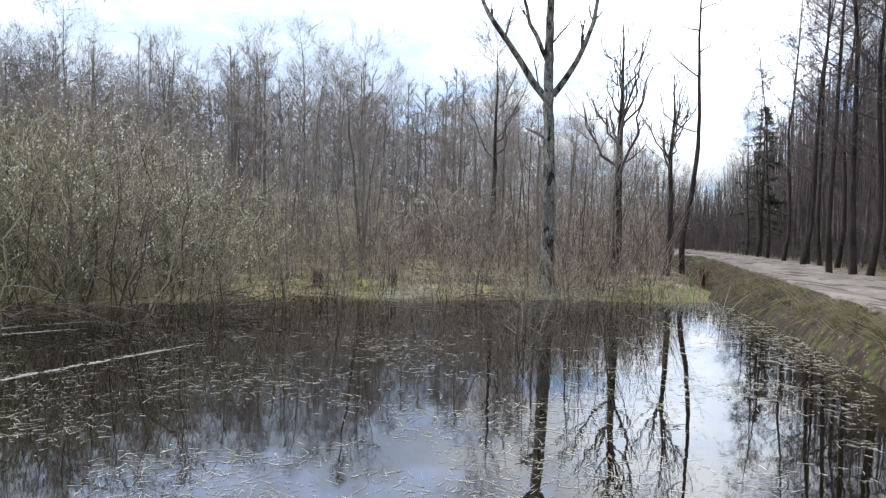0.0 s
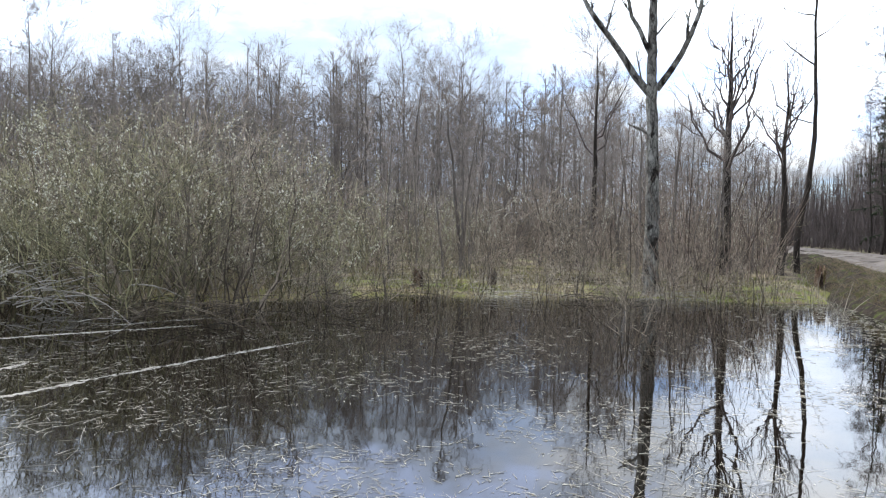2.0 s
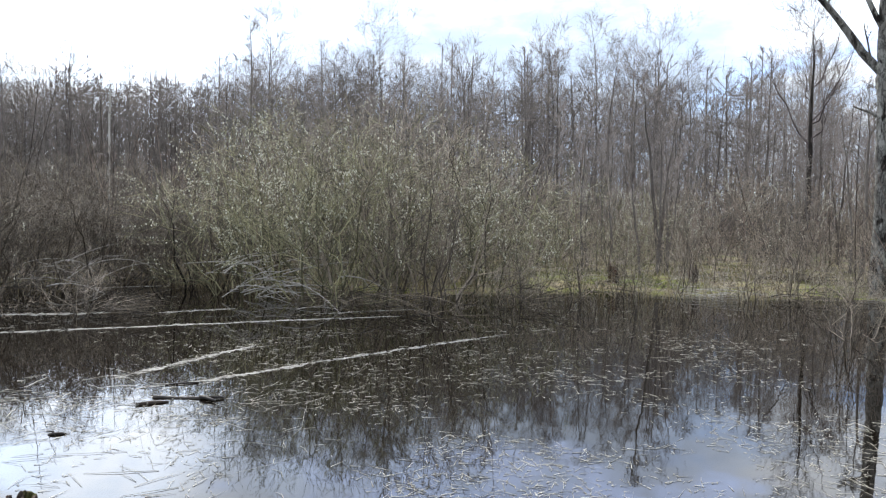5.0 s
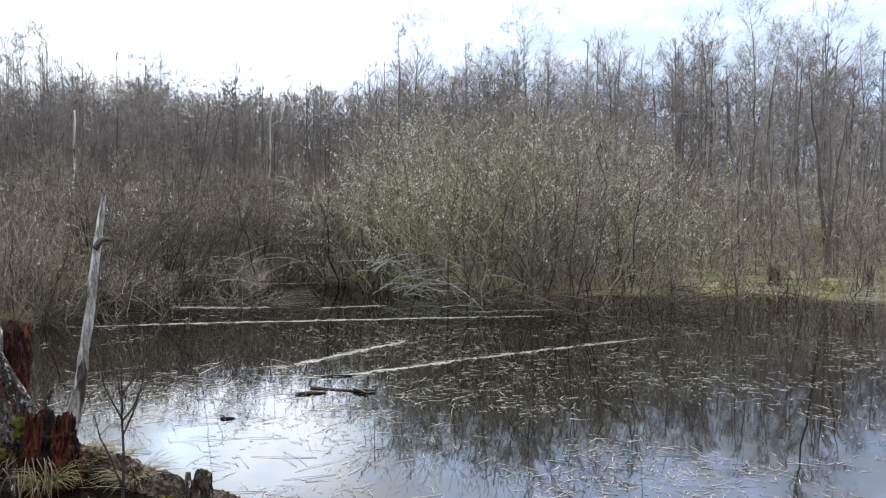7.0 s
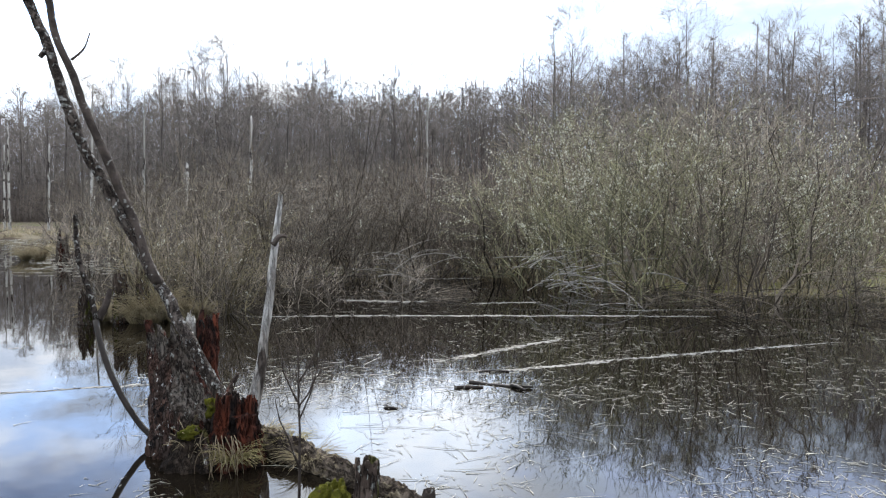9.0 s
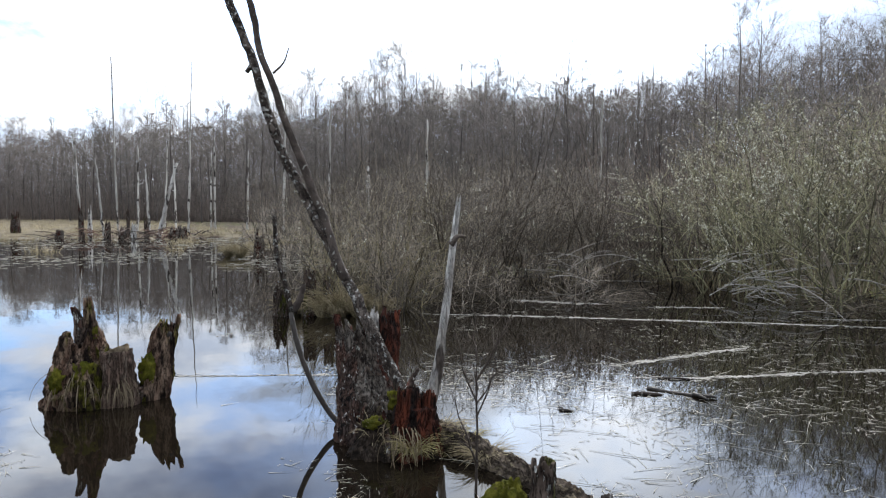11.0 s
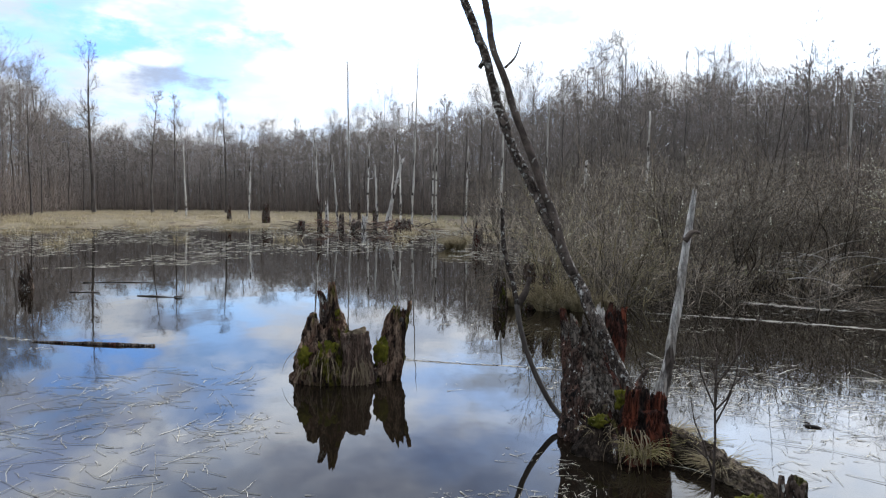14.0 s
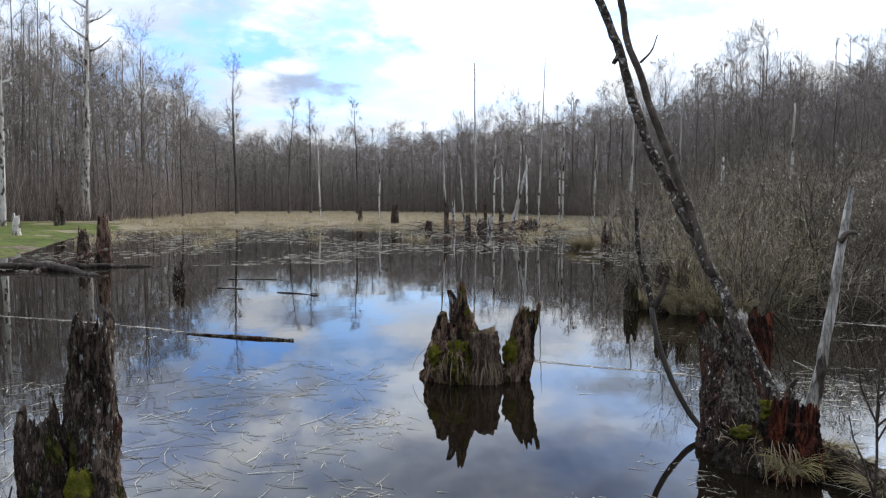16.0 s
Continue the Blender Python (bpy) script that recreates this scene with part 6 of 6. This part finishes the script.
def shore_grass():
    """Dry sedge and reed along the water's edge, and the tussocks in the shallows."""
    rng = np.random.default_rng(141)

    def blades(name, label, x, y, z, ln, thick, mat, lean=0.35):
        k = len(x)
        foot = np.stack([x, y, z], 1)
        tip = foot + np.stack([rng.normal(size=k) * lean * ln, rng.normal(size=k) * lean * ln, ln], 1)
        tubes = Tubes()
        mid = foot * 0.5 + tip * 0.5 + (0, 0, 0.12) * ln[:, None]
        tubes.add(bezier(foot, mid, tip, 3), thick[:, None] * np.array((1, 0.8, 0.3)), 3)
        tagged(part(name, tubes.mesh(name), mat), label, "grass", kind="stuff")

    k = 42000
    x, y = -24 + 32 * rng.random(k), 5 + 26 * rng.random(k)
    dd = shore_distance(x, y)
    keep = ((x < -6) | (rng.random(k) < 0.3)) & (x < 3 + 0.1 * y) & (y > 8) & (dd > -1.6) & (dd < 9) & (lumps(x, y, 1.4, 61.0) + 0.25 * rng.random(k) > np.clip(dd * 0.05, 0, 0.5) - 0.12) & (x < track_edge(y) - 0.2)
    x, y, dd = x[keep][:7000], y[keep][:7000], dd[keep][:7000]
    blades("shore_sedge", "dry brown sedge at the bushes' feet", x, y, np.where(dd > 0, 0.08, -0.05), 0.2 + 0.55 * rng.random(len(x)) ** 2, 0.004 + 0.003 * rng.random(len(x)), GRASS)
    # fresh green on the mossy shore
    k = 30000
    x, y = -7 + 14 * rng.random(k), 16 + 12 * rng.random(k)
    dd = shore_distance(x, y)
    keep = (dd > 0.0) & (dd < 8) & (lumps(x, y, 1.1, 71.0) + 0.2 * (rng.random(k) - 0.5) > 0.06) & (x < track_edge(y) - 1.5)
    x, y = x[keep][:4500], y[keep][:4500]
    blades("fresh_grass", "fresh green grass on the mossy shore", x, y, ground_height(x, y) - 0.01, 0.04 + 0.08 * rng.random(len(x)), 0.006 + 0.006 * rng.random(len(x)), GREEN, 0.6)
    # pale dead stalks crowding the waterline
    k = 12000
    x, y = -9 + 16 * rng.random(k), 14 + 9 * rng.random(k)
    dd = shore_distance(x, y)
    keep = (dd > -0.9) & (dd < 3.0) & (lumps(x, y, 0.9, 75.0) + 0.5 * (rng.random(k) - 0.5) > 0.05 + 0.06 * np.abs(dd)) & (x < track_edge(y) - 1.5)
    x, y, dd = x[keep][:1400], y[keep][:1400], dd[keep][:1400]
    blades("dead_stalks", "pale dead stalks crowding the mossy waterline", x, y, np.where(dd > 0, 0.05, -0.05), 0.15 + 0.65 * rng.random(len(x)) ** 2, 0.004 + 0.004 * rng.random(len(x)), STALK, 0.55)
    # litter of fallen sticks on the shore
    k = 900
    x, y = -7 + 13 * rng.random(k), 17 + 11 * rng.random(k)
    dd = shore_distance(x, y)
    keep = (dd > 0.1) & (x < track_edge(y) - 1.5)
    x, y = x[keep], y[keep]
    k = len(x)
    a = rng.normal(size=k) * 0.8
    way = np.stack([np.cos(a), np.sin(a), 0.04 * rng.normal(size=k)], 1) * (0.12 + 0.5 * rng.random(k) ** 3)[:, None]
    c = np.stack([x, y, ground_height(x, y) + 0.015], 1)
    tubes = Tubes()
    tubes.add(np.stack([c - way, c + (0, 0, 0.02), c + way], 1), (0.006 + 0.014 * rng.random(k) ** 3)[:, None] * np.array((1, 0.9, 0.6)), 3)
    tagged(part("stick_litter", tubes.mesh("stick_litter"), STALK), "bleached and brown sticks littering the mossy shore", "sticks", kind="stuff")
    # tussocks in the far shallows and on the meadow
    k = 5200
    x, y = -112 + 84 * rng.random(k) ** 0.6, -32 + 46 * rng.random(k)
    dd = shore_distance(x, y)
    lump = lumps(x, y, 2.2, 81.0)
    keep = ((dd > -13) & (dd < 0) & (lump > 0.24 - dd * 0.03)) | ((dd >= 0) & (lump > -0.2) & (y > 0.35 * x))
    x, y, dd = x[keep][:1200], y[keep][:1200], dd[keep][:1200]
    n = 24
    x, y, dd = (np.repeat(q, n) for q in (x, y, dd))
    k = len(x)
    foot = np.stack([x + rng.normal(size=k) * 0.22, y + rng.normal(size=k) * 0.22, np.where(dd > 0, 0.10, -0.02)], 1)
    ln = 0.16 + 0.30 * rng.random(k)
    tip = foot + np.stack([rng.normal(size=k) * 0.6 * ln, rng.normal(size=k) * 0.6 * ln, ln], 1)
    tubes = Tubes()
    tubes.add(np.stack([foot, tip], 1), (0.009 + 0.010 * rng.random(k))[:, None] * np.ones(2), 3)
    tagged(part("meadow_sedge", tubes.mesh("meadow_sedge"), GRASS), "pale dry sedge tussocks of the flooded meadow", "grass", kind="stuff")
    # rough grass on the track's bank
    k = 9500
    y = 5 + 28 * rng.random(k) ** 1.3
    x = bank_foot(y) + (track_edge(y) - bank_foot(y)) * rng.random(k)
    keep = lumps(x, y, 0.7, 91.0) + 0.4 * (rng.random(k) - 0.5) > 0.0
    x, y = x[keep], y[keep]
    blades("bank_grass", "rough dry grass on the track's bank", x, y, bank_height(x, y) - 0.02, 0.04 + 0.20 * rng.random(len(x)) ** 1.8, 0.0025 + 0.0035 * rng.random(len(x)), DEADGRASS, 1.2)
    half = (rng.random(len(x)) < 0.75) & (lumps(x, y, 1.3, 95.0) > -0.05)
    x, y = x[half] + 0.05, y[half] + 0.1
    blades("bank_green", "fresh grass on the track's bank", x, y, bank_height(x, y) - 0.02, 0.05 + 0.10 * rng.random(len(x)), 0.003 + 0.003 * rng.random(len(x)), GREEN, 0.8)


sapling(-3.75, 2.22, 0.85, 151)
tuft(-4.42, 2.18, 0.06, 161, 260, 0.12, 0.17, GREENGRASS := island("yellow_green_grass", (0.12, 0.10, 0.025), (0.40, 0.33, 0.16), 0.8), "yellow-green grass tuft on the rotten stump", 0.9, 0.0026)
tuft(-4.72, 2.58, 0.10, 162, 200, 0.20, 0.09, GRASS, "dry grass tuft on the fallen log", 0.9, 0.0028)
tuft(-4.15, 2.56, 0.07, 167, 140, 0.20, 0.11, GRASS, "dry grass tuft on the fallen log", 1.0, 0.0026)
hanging_grass(-4.58, 2.18, 0.22, 0.2, 26, 0.2, 168, "dry grass hanging from the rotten stump", (1.0, -0.3))
tuft(-4.45, 2.62, 0.08, 163, 120, 0.15, 0.12, GREENGRASS, "yellow-green grass tuft on the fallen log", 0.9, 0.0026)
tuft(-4.70, 2.02, 0.05, 164, 60, 0.10, 0.24, GRASS, "dry grass hanging from the stump")
hanging_grass(-6.96, 0.68, 0.22, 0.15, 34, 0.2, 165, "dry grass hanging round the sawn stem", (1.0, 0.15))
hanging_grass(-7.13, 0.42, 0.30, 0.27, 22, 0.22, 166, "dry grass hanging on the mossy stump's foot", (1.0, -0.55))
for k, (x, y, s) in enumerate(((-10.85, 4.1, 1.0), (-11.0, 4.45, 1.2), (-10.7, 4.6, 0.9), (-10.8, 4.3, 1.1), (-11.4, 3.8, 0.8), (-10.6, 4.9, 0.8), (-25.9, 6.9, 1.3), (-26.2, 6.6, 1.2))):
    tuft(x, y, 0.0, 170 + k, 260, 0.3 * s, 0.5 * s, GRASS, "dry yellow sedge tussock in the water", 0.7, 0.006)
for x, y, n, ln, h, seed, mat, turn, r in ((-9.6, 12.0, 20, 1.5, 0.75, 191, GREYTWIG, 0.6, 0.011), (-8.6, 11.6, 16, 1.3, 0.6, 192, GREYTWIG, 0.4, 0.010), (-13.3, 10.6, 16, 1.3, 0.7, 193, GREYTWIG, 0.9, 0.014), (-9.9, 8.8, 60, 0.8, 0.35, 194, WILLOW_SHADE, 0.8, 0.005),
                                         (-5.8, 11.4, 40, 1.1, 0.4, 195, WILLOW_SHADE, 0.2, 0.006), (-4.4, 13.4, 30, 1.0, 0.4, 196, WILLOW_SHADE, 0.4, 0.006), (-12.4, 7.6, 40, 1.2, 0.4, 197, WILLOW_SHADE, 0.9, 0.006), (-7.2, 11.2, 40, 1.1, 0.35, 198, WILLOW_SHADE, 0.5, 0.006), (0.3, 20.6, 16, 1.6, 0.25, 199, DARKSTEM, 0.1, 0.03), (2.6, 17.6, 22, 0.9, 0.30, 200, GREYTWIG, 0.2, 0.007), (0.6, 17.2, 26, 1.0, 0.32, 201, WILLOW_SHADE, 0.1, 0.007),
                                         (-1.4, 17.3, 24, 1.0, 0.28, 202, GREYTWIG, -0.1, 0.006), (-3.2, 16.9, 28, 1.0, 0.35, 203, WILLOW_SHADE, 0.2, 0.007), (-2.2, 18.3, 5, 2.2, 0.12, 204, GREYTWIG, 0.0, 0.03), (4.2, 18.6, 20, 0.9, 0.3, 205, WILLOW_SHADE, 0.1, 0.007)):
    twig_heap(x, y, n, ln, h, seed, mat, "heap of dead branches at the water's edge", r, turn)
for k, (az, d, n, h) in enumerate(((78.2, 41.5, 26, 0.5), (80.4, 42.5, 34, 0.6), (82.0, 43, 30, 0.55), (83.6, 43.5, 36, 0.7), (85.0, 44.5, 24, 0.5), (86.6, 45, 20, 0.4))):
    twig_heap(*spot(az, d)[:2], n, 1.1, h, 210 + k, (OSIER, PEELED, OSIER)[k % 3], "red-brown tangle of roots and branches in the far shallows", 0.02, 0.9 * k)
straw_field()
froth([(-10.3, 5.6), (-9.53, 6.63), (-8.1, 8.21), (-6.9, 9.51), (-5.5, 11.0)], 0.085, 3)
froth([(-5.96, 5.3), (-5.93, 6.24), (-5.9, 7.65)], 0.075, 4)
froth([(-5.45, 5.15), (-5.07, 5.83), (-4.7, 6.85), (-4.2, 8.12), (-3.4, 9.9)], 0.07, 5)
froth([(-9.2, 9.25), (-8.8, 9.85), (-8.45, 10.4)], 0.09, 6)
froth([(-13.6, 11.2), (-13.0, 12.0), (-12.3, 12.9)], 0.10, 7)
froth([(-6.9, 10.45), (-6.3, 11.2), (-5.7, 11.9)], 0.06, 8)
froth([(-11.2, 7.8), (-10.5, 8.3), (-9.8, 8.9)], 0.16, 9)
froth([(-7.9, 1.1), (-7.5, 1.8), (-7.2, 2.4), (-6.9, 2.9)], 0.03, 10)
froth([(-11.6, -6.6), (-11.1, -5.5), (-10.6, -4.31), (-9.72, -2.72)], 0.022, 11)
shore_grass()
